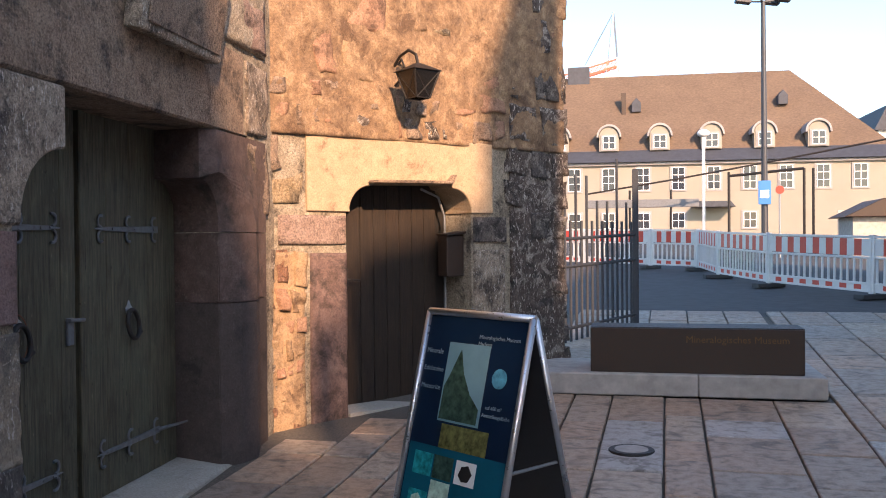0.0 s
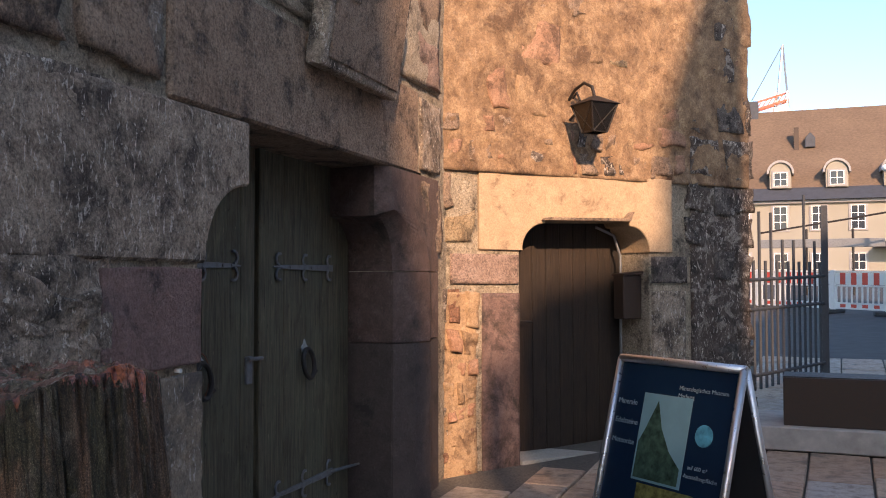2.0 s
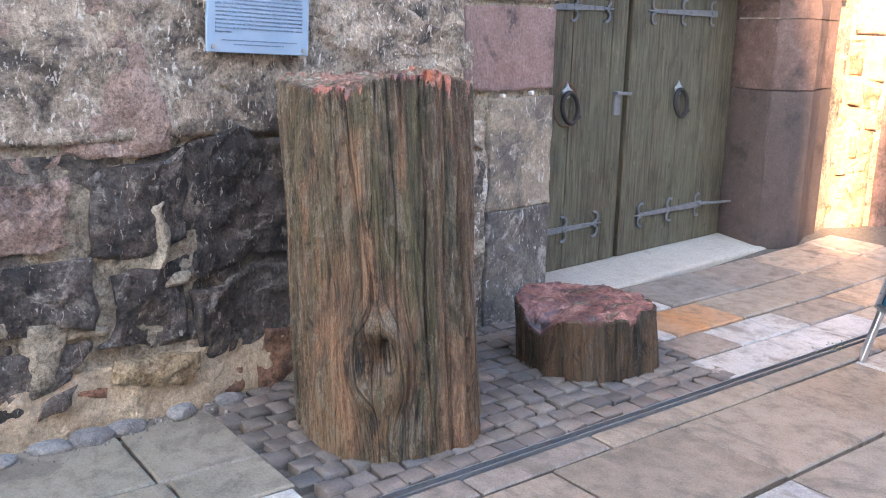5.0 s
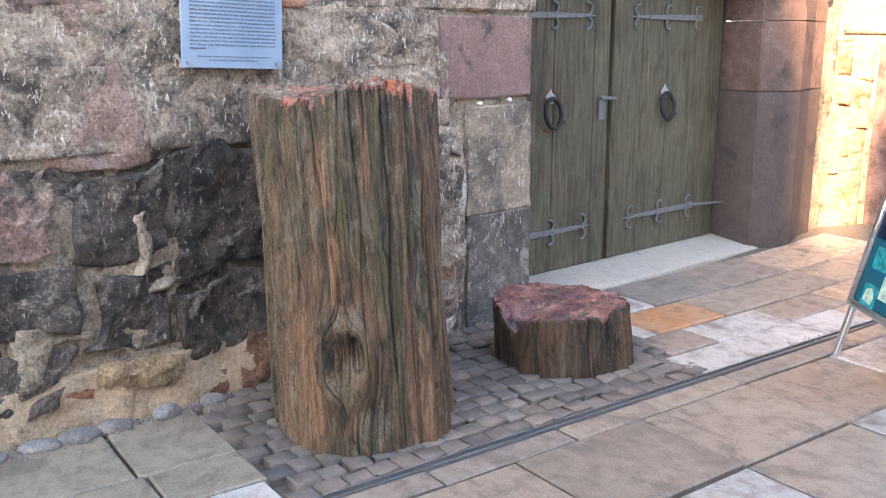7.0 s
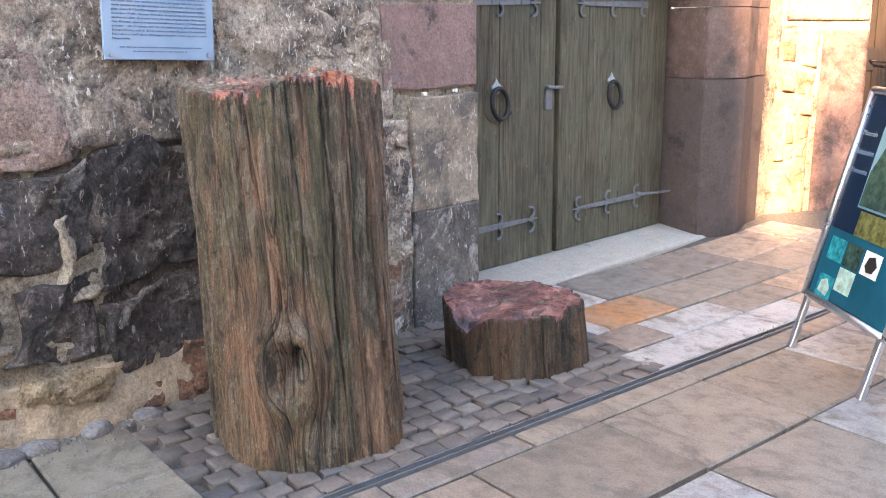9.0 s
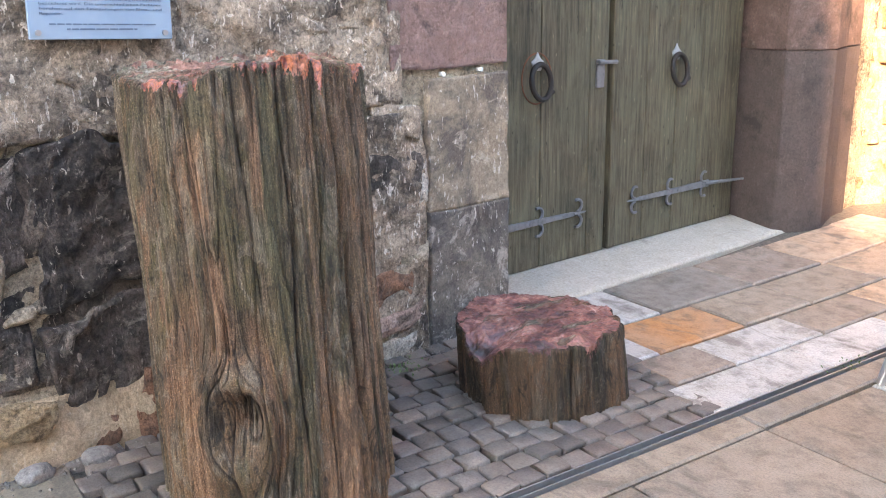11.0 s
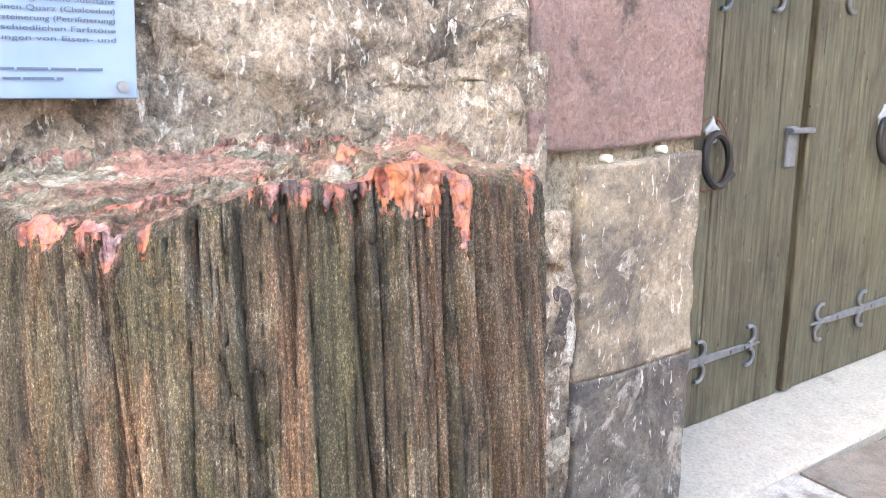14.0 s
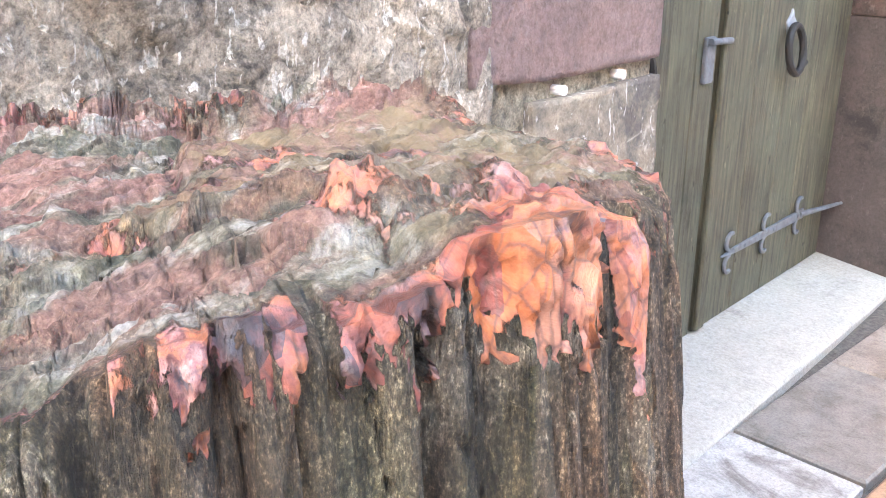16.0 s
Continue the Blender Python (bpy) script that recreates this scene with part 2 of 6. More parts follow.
TOWER_PINK = stone("tower_pink_stone", ((0.2, 0.1, 0.062), (0.34, 0.19, 0.12), (0.46, 0.29, 0.19)), 0.3, 0.1, crust_tone=(0.1, 0.06, 0.04), speckle=0.5, relief=0.6)
# soot and lichen; its dark tones also serve as shade in one tower row
SOOT_SHADE = stone("sooty_shade_stone_with_pale_lichen", ((0.06, 0.048, 0.04), (0.12, 0.092, 0.075), (0.2, 0.16, 0.13)), 0.3, 1.0, pale=(0.66, 0.6, 0.52), lime_at=0.53, picks=0.6)
RUSTY = stone("rusty_brown_stone", ((0.14, 0.07, 0.04), (0.25, 0.13, 0.08), (0.34, 0.19, 0.12)), 0.3, 0.15)
BRICK = stone("orange_brick_bit", ((0.28, 0.12, 0.07), (0.38, 0.18, 0.11), (0.45, 0.25, 0.17)), 0.1, 0.1)
MORTAR = stone("lime_mortar", ((0.22, 0.18, 0.13), (0.4, 0.34, 0.25), (0.55, 0.48, 0.37)), 0.25, 0.2)
OCHRE = stone("ochre_rubble", ((0.25, 0.17, 0.09), (0.4, 0.3, 0.18), (0.5, 0.4, 0.26)), 0.3, 0.15)

SAND = stone("sandy_lime_mortar", ((0.36, 0.27, 0.17), (0.5, 0.39, 0.26), (0.62, 0.5, 0.36)), 0.1, 0.3, crust_tone=(0.14, 0.1, 0.07), pale=(0.72, 0.65, 0.54), speckle=0.5, relief=0.8)


def paving(name, tones, islands=False):
    m, nt, b = material(name, 0.6)
    v = spot(nt, shift=True)
    swirl, mid, fine = cloud(nt, v, 2.2, 4, 0.55, 1.2), cloud(nt, v, 14, 6), cloud(nt, v, 120, 5, 0.7)
    rnd = put(nt, "ShaderNodeNewGeometry").outputs["Random Per Island"] if islands else put(nt, "ShaderNodeObjectInfo").outputs["Random"]
    base = ramp(nt, rnd, [(i / (len(tones) - 1), t) for i, t in enumerate(tones)])
    col = mix(nt, ramp(nt, swirl, [(0.35, 0.0), (0.7, 0.45)]), base, (0.36, 0.3, 0.24))
    vein = cloud(nt, spot(nt, (1, 1.4, 1), (0, 0, 25), shift=True), 3.0, 7, 0.65, 0.9)
    col = mix(nt, ramp(nt, vein, [(0.37, 0.75), (0.46, 0.0), (0.57, 0.0), (0.68, 0.6)]), col, (0.13, 0.112, 0.09))
    col = mix(nt, ramp(nt, mid, [(0.48, 0.0), (0.7, 0.5)]), col, (0.12, 0.1, 0.082))
    col = mix(nt, 0.7, col, ramp(nt, fine, [(0.3, 0.5), (0.5, 1.0), (0.68, 1.3)]), "MULTIPLY")
    nt.links.new(col, b.inputs["Base Color"])
    nt.links.new(ramp(nt, mid, [(0.3, 0.45), (0.7, 0.75)]), b.inputs["Roughness"])
    bump(nt, b, [(swirl, 1.0), (vein, 0.5), (mid, 0.4), (fine, 0.12)], 0.7, 0.012)
    return m


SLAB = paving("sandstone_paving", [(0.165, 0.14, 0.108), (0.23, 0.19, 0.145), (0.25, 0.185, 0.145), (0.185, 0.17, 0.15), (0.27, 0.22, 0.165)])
# lighter, warmer stone; soft sun on the square is also put into these tones
SLAB_SUN_WARM = paving("sun_warm_sandstone_paving", [(0.36, 0.26, 0.18), (0.44, 0.33, 0.235), (0.46, 0.31, 0.2), (0.33, 0.28, 0.225), (0.5, 0.4, 0.29)])
SLAB_PALE = paving("pale_paving", [(0.4, 0.385, 0.355), (0.5, 0.49, 0.465)])
SLAB_COOL = paving("cool_grey_paving", [(0.25, 0.25, 0.245), (0.32, 0.325, 0.32)])
SLAB_ORANGE = paving("orange_paving", [(0.42, 0.2, 0.08), (0.42, 0.2, 0.08)])
SLAB_GREEN = paving("greenish_paving", [(0.2, 0.18, 0.13), (0.26, 0.23, 0.175)])
COBBLE = paving("cobble_stone", [(0.05, 0.049, 0.048), (0.085, 0.08, 0.076), (0.115, 0.096, 0.086), (0.072, 0.073, 0.075)])
STEP = stone("threshold_stone", ((0.31, 0.295, 0.245), (0.385, 0.36, 0.305), (0.45, 0.42, 0.36)), 0.05, 0.1, crust_tone=(0.22, 0.2, 0.165), speckle=0.3, relief=0.4)

m_, nt_, b_ = material("grit", 0.95)
g_ = cloud(nt_, spot(nt_), 60, 6, 0.7)
nt_.links.new(ramp(nt_, g_, [(0.3, (0.05, 0.045, 0.038)), (0.7, (0.17, 0.15, 0.125))]), b_.inputs["Base Color"])
bump(nt_, b_, [(g_, 1.0)], 0.8, 0.01)
GRIT = m_


def planks(name, dark, light, mossy):
    m, nt, b = material(name, 0.72)
    v = spot(nt, (14, 14, 0.9), shift=True)
    grain, wide = cloud(nt, v, 4.0, 8, 0.65, 0.3), cloud(nt, spot(nt, shift=True), 3.0, 5)
    col = ramp(nt, grain, [(0.3, dark), (0.7, light)])
    col = mix(nt, ramp(nt, wide, [(0.4, 0.0), (0.7, 0.6)]), col, mossy)
    line = cloud(nt, spot(nt, (24, 24, 0.6), shift=True), 4.0, 6, 0.7)
    col = mix(nt, 0.5, col, ramp(nt, line, [(0.33, 0.3), (0.45, 0.95), (0.7, 1.2)]), "MULTIPLY")
    blot = cloud(nt, spot(nt, (1, 1, 0.45), shift=True), 6.5, 7, 0.7, 0.5)
    col = mix(nt, 0.9, col, ramp(nt, blot, [(0.32, 0.5), (0.46, 0.95), (0.6, 1.15), (0.7, 1.5)]), "MULTIPLY")
    nick = cloud(nt, spot(nt, (20, 20, 9), shift=True), 2.2, 3, 0.5)
    col = mix(nt, ramp(nt, nick, [(0.69, 0.0), (0.73, 0.35)]), col, tuple(x * 2.2 for x in light))
    col = mix(nt, ramp(nt, nick, [(0.27, 0.8), (0.31, 0.0)]), col, tuple(x * 0.4 for x in dark))
    nt.links.new(col, b.inputs["Base Color"])
    bump(nt, b, [(grain, 1.0), (line, 0.6), (nick, 0.3)], 0.8, 0.008)
    return m


OAK = planks("weathered_green_grey_oak", (0.03, 0.026, 0.017), (0.152, 0.136, 0.087), (0.105, 0.108, 0.068))
BROWN_WOOD = planks("brown_door_wood", (0.014, 0.009, 0.006), (0.036, 0.022, 0.013), (0.026, 0.018, 0.011))


def metal(name, color, rough, metallic, wear=(0.3, 0.3, 0.3)):
    m, nt, b = material(name, rough, metallic)
    n = cloud(nt, spot(nt), 35, 6, 0.7)
    nt.links.new(mix(nt, ramp(nt, n, [(0.45, 0.0), (0.7, 0.5)]), color, wear), b.inputs["Base Color"])
    nt.links.new(ramp(nt, n, [(0.3, rough - 0.1), (0.7, rough + 0.15)]), b.inputs["Roughness"])
    bump(nt, b, [(n, 1.0)], 0.25, 0.003)
    return m


IRON = metal("grey_painted_iron", (0.17, 0.18, 0.195), 0.5, 0.2, (0.08, 0.072, 0.068))
PLATE = metal("pale_grey_iron", (0.42, 0.44, 0.46), 0.5, 0.2, (0.2, 0.2, 0.2))
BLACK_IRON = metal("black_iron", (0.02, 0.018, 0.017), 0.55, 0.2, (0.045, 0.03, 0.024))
ALU = metal("brushed_aluminium", (0.62, 0.63, 0.65), 0.32, 0.9, (0.5, 0.5, 0.5))
STEEL = metal("galvanised_steel", (0.32, 0.34, 0.36), 0.45, 0.7, (0.24, 0.25, 0.26))
RAIL_STEEL = metal("dull_blue_grey_steel", (0.05, 0.055, 0.066), 0.5, 0.2, (0.035, 0.037, 0.04))
CORTEN = metal("dark_brown_steel", (0.045, 0.03, 0.022), 0.55, 0.2, (0.08, 0.045, 0.028))


def plain(name, color, rough=0.6, var=0.12, scale=6.0):
    m, nt, b = material(name, rough)
    n = cloud(nt, spot(nt), scale, 6)
    nt.links.new(ramp(nt, n, [(0.3, tuple(c * (1 - var) for c in color)), (0.7, tuple(min(1, c * (1 + var)) for c in color))]), b.inputs["Base Color"])
    return m


CONCRETE = plain("light_concrete", (0.4, 0.38, 0.35), 0.85, 0.2, 9)
ASPHALT = plain("asphalt", (0.055, 0.055, 0.057), 0.85, 0.25, 4)
PLASTER = plain("cream_plaster", (0.27, 0.25, 0.21), 0.9, 0.06, 0.5)
# high albedo, so the added blocks bounce light into the shaded lane
PALE_PLASTER = plain("pale_block_plaster", (0.76, 0.72, 0.66), 0.9, 0.08, 0.5)
WINDOW_TRIM = plain("grey_window_surround", (0.28, 0.27, 0.27), 0.85)
WHITE = plain("white_paint", (0.78, 0.78, 0.76), 0.5, 0.04)
GLASS_DARK = plain("dark_window_glass", (0.03, 0.035, 0.045), 0.08, 0.3, 0.6)
WHITE_PLASTIC = plain("white_plastic", (0.62, 0.61, 0.6), 0.45, 0.06)
RED_FILM = plain("red_reflective_film", (0.5, 0.05, 0.03), 0.4, 0.08)

# ---- frames of the two walls: x along the wall, y into it, z up ----
SLOPE = 0.085
WL = pose(-2.565, 0, 0, 0, 0, 90 + math.degrees(math.atan(SLOPE)))
WT = pose(-3.31, 7.6, 0, 0, 0, 52)


def stone_face(s0, s1, z0, z1, depth=0.14, proud=0.0, res=0.03, rough=0.012, rounding=0.025, wob=0.02, seed=0, gap=0.006, frame_m=None, lump=0.0, side=False):
    """A dressed or rubble stone: an uneven face with worn arrises and sides that run back into the wall."""
    nu, nv = max(5, int((s1 - s0) / res) + 3), max(5, int((z1 - z0) / res) + 3)
    s, z = np.meshgrid(np.linspace(s0 + gap, s1 - gap, nu), np.linspace(z0 + gap, z1 - gap, nv), indexing="ij")
    e = np.minimum(np.minimum(s - s0, s1 - s), np.minimum(z - z0, z1 - z)) - gap
    edge = np.clip(1 - e / rounding, 0, 1)
    p = np.stack([s, z, np.full_like(s, seed * 3.7)], -1)
    d = -proud + rounding * 0.8 * edge ** 2 - rough * fbm(p * 5, 5, seed, 0.55) - lump * (fbm(p * 1.6, 2, seed + 5)) - rough * 0.5 * np.abs(fbm(p * 16, 2, seed + 9))
    q = np.stack([s, z, np.zeros_like(s)], -1)
    keep = 1.0 if not side else np.clip((s1 - s) / 0.1, 0, 1)
    s2 = s + wob * fbm(q * 1.9, 4, 3, 0.6) * keep
    z2 = z + wob * fbm(q * 1.9, 4, 8, 0.6)
    d[0, :] = d[-1, :] = depth
    d[:, 0] = d[:, -1] = depth
    s2[0, :], s2[-1, :] = s2[1, :], s2[-2, :]
    z2[:, 0], z2[:, -1] = z2[:, 1], z2[:, -2]
    v = np.stack([s2, d, z2], -1).reshape(-1, 3)
    if frame_m is not None:
        m = np.array(frame_m)
        v = v @ m[:3, :3].T + m[:3, 3]
    return mesh_np("stone", v, grid_faces(nu, nv))


def put_stone(parent, mat, *a, **k):
    me = stone_face(*a, **k)
    ob = part("stone", me, mat, parent)
    return ob


def courses(parent, frame_m, zones, seed0, mats, keep_out, res=0.05, wmin=0.3, wmax=0.85, rough=0.014):
    rng = random.Random(seed0)
    for z0, z1, sa, sb in zones:
        s = sa
        while s < sb - 0.05:
            w = rng.uniform(wmin, wmax) * (0.6 if z1 - z0 < 0.25 else 1.0)
            e = min(sb, s + w)
            if sb - e < wmin * 0.6:
                e = sb
            if not any(s < k1 - 0.02 and e > k0 + 0.02 and z0 < kz1 - 0.02 and z1 > kz0 + 0.02 for k0, k1, kz0, kz1 in keep_out):
                put_stone(parent, rng.choice(mats), s, e, z0, z1, res=res, rough=rough, proud=rng.uniform(-0.008, 0.012), seed=rng.randrange(999), frame_m=frame_m, lump=0.008, wob=0.05, gap=0.003, rounding=0.018)
            s = e


def wall_slab(name, polys, y0, y1, frame_m, label):
    bm = None
    for poly in polys:
        bm = prism(poly, y0, y1, 0, bm, frame_m)
    ob = part(name, bm, MORTAR, None)
    return tagged(ob, label, "wall", kind="structure")


# ---- ground ----
ys = np.concatenate([np.linspace(-60, 4, 9), np.linspace(4.5, 16, 24), np.linspace(18, 60, 8), [120, 400, 1500]])
xs = np.array([-800, -100, -30, -8, -3, 0, 3, 8, 30, 100, 800.0])
gx, gy = np.meshgrid(xs, ys, indexing="ij")
gz = np.minimum(ground_z(gy), 2.0) - 0.035
ground = tagged(new("ground", mesh_np("ground", np.stack([gx, gy, gz], -1).reshape(-1, 3), grid_faces(len(xs), len(ys)))), "dark grey asphalt and grit of a sloping town square", "ground", kind="structure")
ground.data.materials.append(ASPHALT)
ground.data.materials.append(GRIT)
for p in ground.data.polygons:
    p.material_index = 1 if p.center.y < 14.5 else 0

# ---- the wall with the gate ----
OPEN_L, OPEN_R, GATE_TOP = 4.47, 6.86, 2.28
BACK = 0.022
wall_west = wall_slab("wall_west", [
    [(-14, -0.2), (4.45, -0.2), (4.45, 9), (-14, 9)],
    [(4.45, 2.3), (6.9, 2.3), (6.9, 9), (4.45, 9)],
    [(7.2, -0.2), (7.75, -0.2), (7.75, 2.3), (7.2, 2.3)], [(6.9, 2.3), (7.75, 2.3), (7.75, 9), (6.9, 9)]], BACK, 0.42, WL, "old wall of weathered sandstone blocks in lime mortar")
near = dict(res=0.013, frame_m=WL)
# blocks beside and behind the log: s0, s1, z0, z1, material, seed, relief
QJ = 0.6
BLOCKS = [
    (3.995, 4.47, -0.05, QJ + 0.0125, QUOIN_DARK, 4, 0.008), (3.995, 4.47, QJ - 0.0125, 1.172, QUOIN, 4, 0.008), (3.81, 4.47, 1.18, 1.612, RED, 5, 0.005),
    (3.44, 3.64, 0.8, 1.03, GREY, 6, 0.02), (3.66, 3.93, 0.9, 1.06, GREY, 84, 0.02), (3.46, 3.83, 0.46, 0.7, RUSTY, 7, 0.012), (3.62, 3.92, 0.71, 0.88, DARK, 85, 0.015), (3.85, 3.98, 0.52, 0.68, GREY, 105, 0.02),
    (3.42, 3.6, 0.3, 0.45, DARK, 86, 0.025), (3.62, 3.88, 0.28, 0.45, RUSTY, 87, 0.03), (3.3, 3.58, 0.08, 0.28, OCHRE, 8, 0.03), (3.6, 3.97, 0.13, 0.27, PINK, 88, 0.03), (3.3, 3.98, -0.05, 0.12, LIME, 89, 0.02),
    (2.97, 3.13, 1.555, 1.61, BRICK, 90, 0.01), (2.84, 2.95, 1.8, 1.92, BRICK, 91, 0.012), (1.86, 2.13, 0.06, 0.115, BRICK, 92, 0.012),
    (3.0, 3.8, 1.04, 1.6, GREY, 9, 0.02), (3.0, 3.4, 0.3, 1.02, SOOTY, 10, 0.02), (2.76, 3.28, 0.04, 0.27, RUSTY, 11, 0.03),
    (2.3, 2.98, 1.04, 1.62, GREY, 12, 0.022), (1.5, 2.28, 1.06, 1.7, PINK, 13, 0.02), (2.42, 2.98, 0.5, 1.02, SOOTY, 14, 0.024),
    (1.95, 2.4, 0.66, 1.03, DARK, 15, 0.022), (1.4, 1.93, 0.72, 1.04, PINK, 16, 0.022), (1.3, 2.0, 0.42, 0.7, DARK, 17, 0.022),
    (2.02, 2.4, 0.3, 0.64, SOOTY, 18, 0.024), (2.42, 2.98, 0.2, 0.48, SOOTY, 19, 0.024), (1.2, 2.0, 0.14, 0.4, DARK, 20, 0.016),
    (2.1, 2.44, 0.1, 0.26, OCHRE, 21, 0.03), (2.46, 2.72, 0.06, 0.19, RUSTY, 106, 0.025), (1.86, 2.04, 0.05, 0.14, DARK, 107, 0.02), (1.2, 1.5, 0.0, 0.13, DARK, 22, 0.03),
    (2.0, 2.95, 1.66, 2.05, TAN, 24, 0.02), (1.2, 1.98, 1.72, 2.2, GREY, 25, 0.02), (2.0, 2.95, 2.07, 2.5, GREY, 26, 0.02),
]
for s0, s1, z0, z1, mt, sd, rg in BLOCKS:
    put_stone(wall_west, mt, s0, s1, z0, z1, depth=0.44 if s1 == 4.47 else 0.12, proud=-0.002 if 3.4 < s0 < 3.95 and z1 < 1.1 else 0.0, seed=sd, rough=rg, wob=0.006 if s1 == 4.47 else 0.075, gap=0.0002 if sd == 4 else 0.006, rounding=0.001 if sd == 4 else 0.014 if s1 == 4.47 else 0.03 if mt in (DARK, SOOTY) else 0.02, side=s1 == 4.47, lump=0.006 if rg < 0.01 else 0.014, **near)
taken = [(s0, s1, z0, z1) for s0, s1, z0, z1, *_ in BLOCKS] + [(1.1, 4.47, -1, 2.2)]
courses(wall_west, WL, [(-0.05, 0.35, -5, 1.1), (0.36, 0.8, -5, 1.1), (0.81, 1.2, -5, 1.1), (1.21, 1.7, -5, 1.1), (1.71, 2.2, -5, 1.1)], 2, [GREY, PINK, DARK, TAN], taken, res=0.06)
courses(wall_west, WL, [(2.21, 2.7, -5, 1.98), (2.52, 2.9, 2.0, 2.7), (2.29, 2.86, 2.72, 4.2), (2.88, 3.3, 0.5, 7.55), (3.31, 3.8, -2, 7.55), (3.81, 4.4, -2, 7.55), (4.41, 5.0, 0, 7.55), (5.01, 5.6, 0, 7.55), (5.61, 6.3, 0, 7.55)], 5, [GREY, GREY, TAN, PINK], [(5.3, 6.5, 2.6, 3.1)], res=0.05)
put_stone(wall_west, TAN, 7.1, 7.6, 1.72, 2.27, depth=0.1, seed=41, frame_m=WL)
put_stone(wall_west, GREY, 7.12, 7.6, 2.29, 2.86, depth=0.1, seed=42, frame_m=WL)


def arc(cx, cz, r, a0, a1, n=9):
    return [(cx + r * math.cos(radians(a0 + (a1 - a0) * i / n)), cz + r * math.sin(radians(a0 + (a1 - a0) * i / n))) for i in range(n + 1)]


put_mortar = [(1.0, 3.44, 0.25, 1.05, 0.02, 68), (1.0, 3.44, -0.1, 0.25, 0.02, 69), (3.44, 4.0, -0.1, 1.05, 0.015, 70), (1.0, 3.9, 1.05, 2.3, 0.02, 61), (-5.0, 1.0, -0.1, 2.3, 0.06, 62), (-5.0, 4.25, 2.3, 7.0, 0.06, 63), (4.25, 7.6, 2.87, 7.0, 0.05, 64)]
for s0, s1, z0, z1, rs, sd in put_mortar:
    part("mortar", stone_face(s0, s1, z0, z1, 0.05, -0.02 if sd == 68 else -0.003 if sd == 70 else -0.006, rs, 0.016, 0.01, 0.0, sd, 0.0, WL, 0.012), DARKM if sd == 68 else SAND if sd == 69 else GREY if sd in (61, 62, 63, 70) else MORTAR, wall_west, "uneven lime mortar")
for s0, s1, z0, z1, sd in ((2.97, 3.05, 1.62, 2.6, 80), (3.9, 4.0, 0.64, 0.86, 93), (3.6, 3.82, 1.04, 1.13, 94), (3.58, 3.8, 0.95, 1.02, 95), (3.7, 3.79, 1.26, 1.42, 96), (3.7, 3.9, 0.85, 0.93, 97), (2.5, 2.6, 1.28, 1.36, 81), (2.72, 2.8, 1.26, 1.35, 82), (3.8, 3.99, 0.4, 0.52, 83),
                           (2.21, 2.3, 0.56, 0.86, 98), (2.25, 2.47, 0.51, 0.58, 99), (2.72, 2.8, 0.2, 0.42, 101), (1.8, 1.93, 0.16, 0.5, 100), (1.55, 1.8, 0.42, 0.52, 101), (2.56, 2.66, 0.44, 0.5, 100), (1.9, 2.05, 0.38, 0.44, 101)):
    part("mortar_patch", stone_face(s0, s1, z0, z1, 0.07, 0.0, 0.012, 0.018, 0.05, 0.05, sd, 0.0, WL, 0.02), MORTAR if sd in (83, 98, 99, 100, 101) else LIME if sd >= 93 else MORTAR, wall_west, "pale lime mortar smear")
gate_surround = empty("gate_surround", "red sandstone shouldered gate surround with chamfered arris", "door surround", kind="structure")
left_shoulder = [(3.06, 1.62), (4.485, 1.62)] + arc(4.84, 1.63, 0.35, 180, 90) + [(4.84, 2.275), (3.06, 2.275)]
part("shoulder_stone", prism(left_shoulder, 0.0, 0.44, 0.012, None, WL), GREY, gate_surround)
part("lintel_stone", prism([(4.22, 2.28), (7.08, 2.28), (7.08, 2.86), (4.22, 2.86)], -0.004, 0.44, 0.015, None, WL), TAN, gate_surround, "long tan lintel stone")


def moulded_jamb(front, mid, outer, d_mid, d_back):
    """A jamb whose arris is cut back: front line, arris line and outer line are polylines of one length."""
    bm = bmesh.new()

    def out(z, far):
        return far * (1 - smooth_step(z, 1.62, 2.25)) - 0.008

    rows = [[(7.5, -0.004, o[1]) for o in outer], [(7.34, -0.006, o[1]) for o in outer], [(o[0], out(o[1], -0.087), o[1]) for o in outer], [(f[0], out(f[1], -0.031), f[1]) for f in front], [(m[0], d_mid, m[1]) for m in mid], [(m[0] + 0.07, d_back, m[1]) for m in mid]]
    vs = [[bm.verts.new(WL @ Vector(p)) for p in r] for r in rows]
    for a, b in zip(vs, vs[1:]):
        for i in range(len(a) - 1):
            bm.faces.new((a[i], a[i + 1], b[i + 1], b[i]))
    bmesh.ops.recalc_face_normals(bm, faces=bm.faces)
    return bm


def smooth_step(x, a, b):
    t = min(1.0, max(0.0, (x - a) / (b - a)))
    return t * t * (3 - 2 * t)


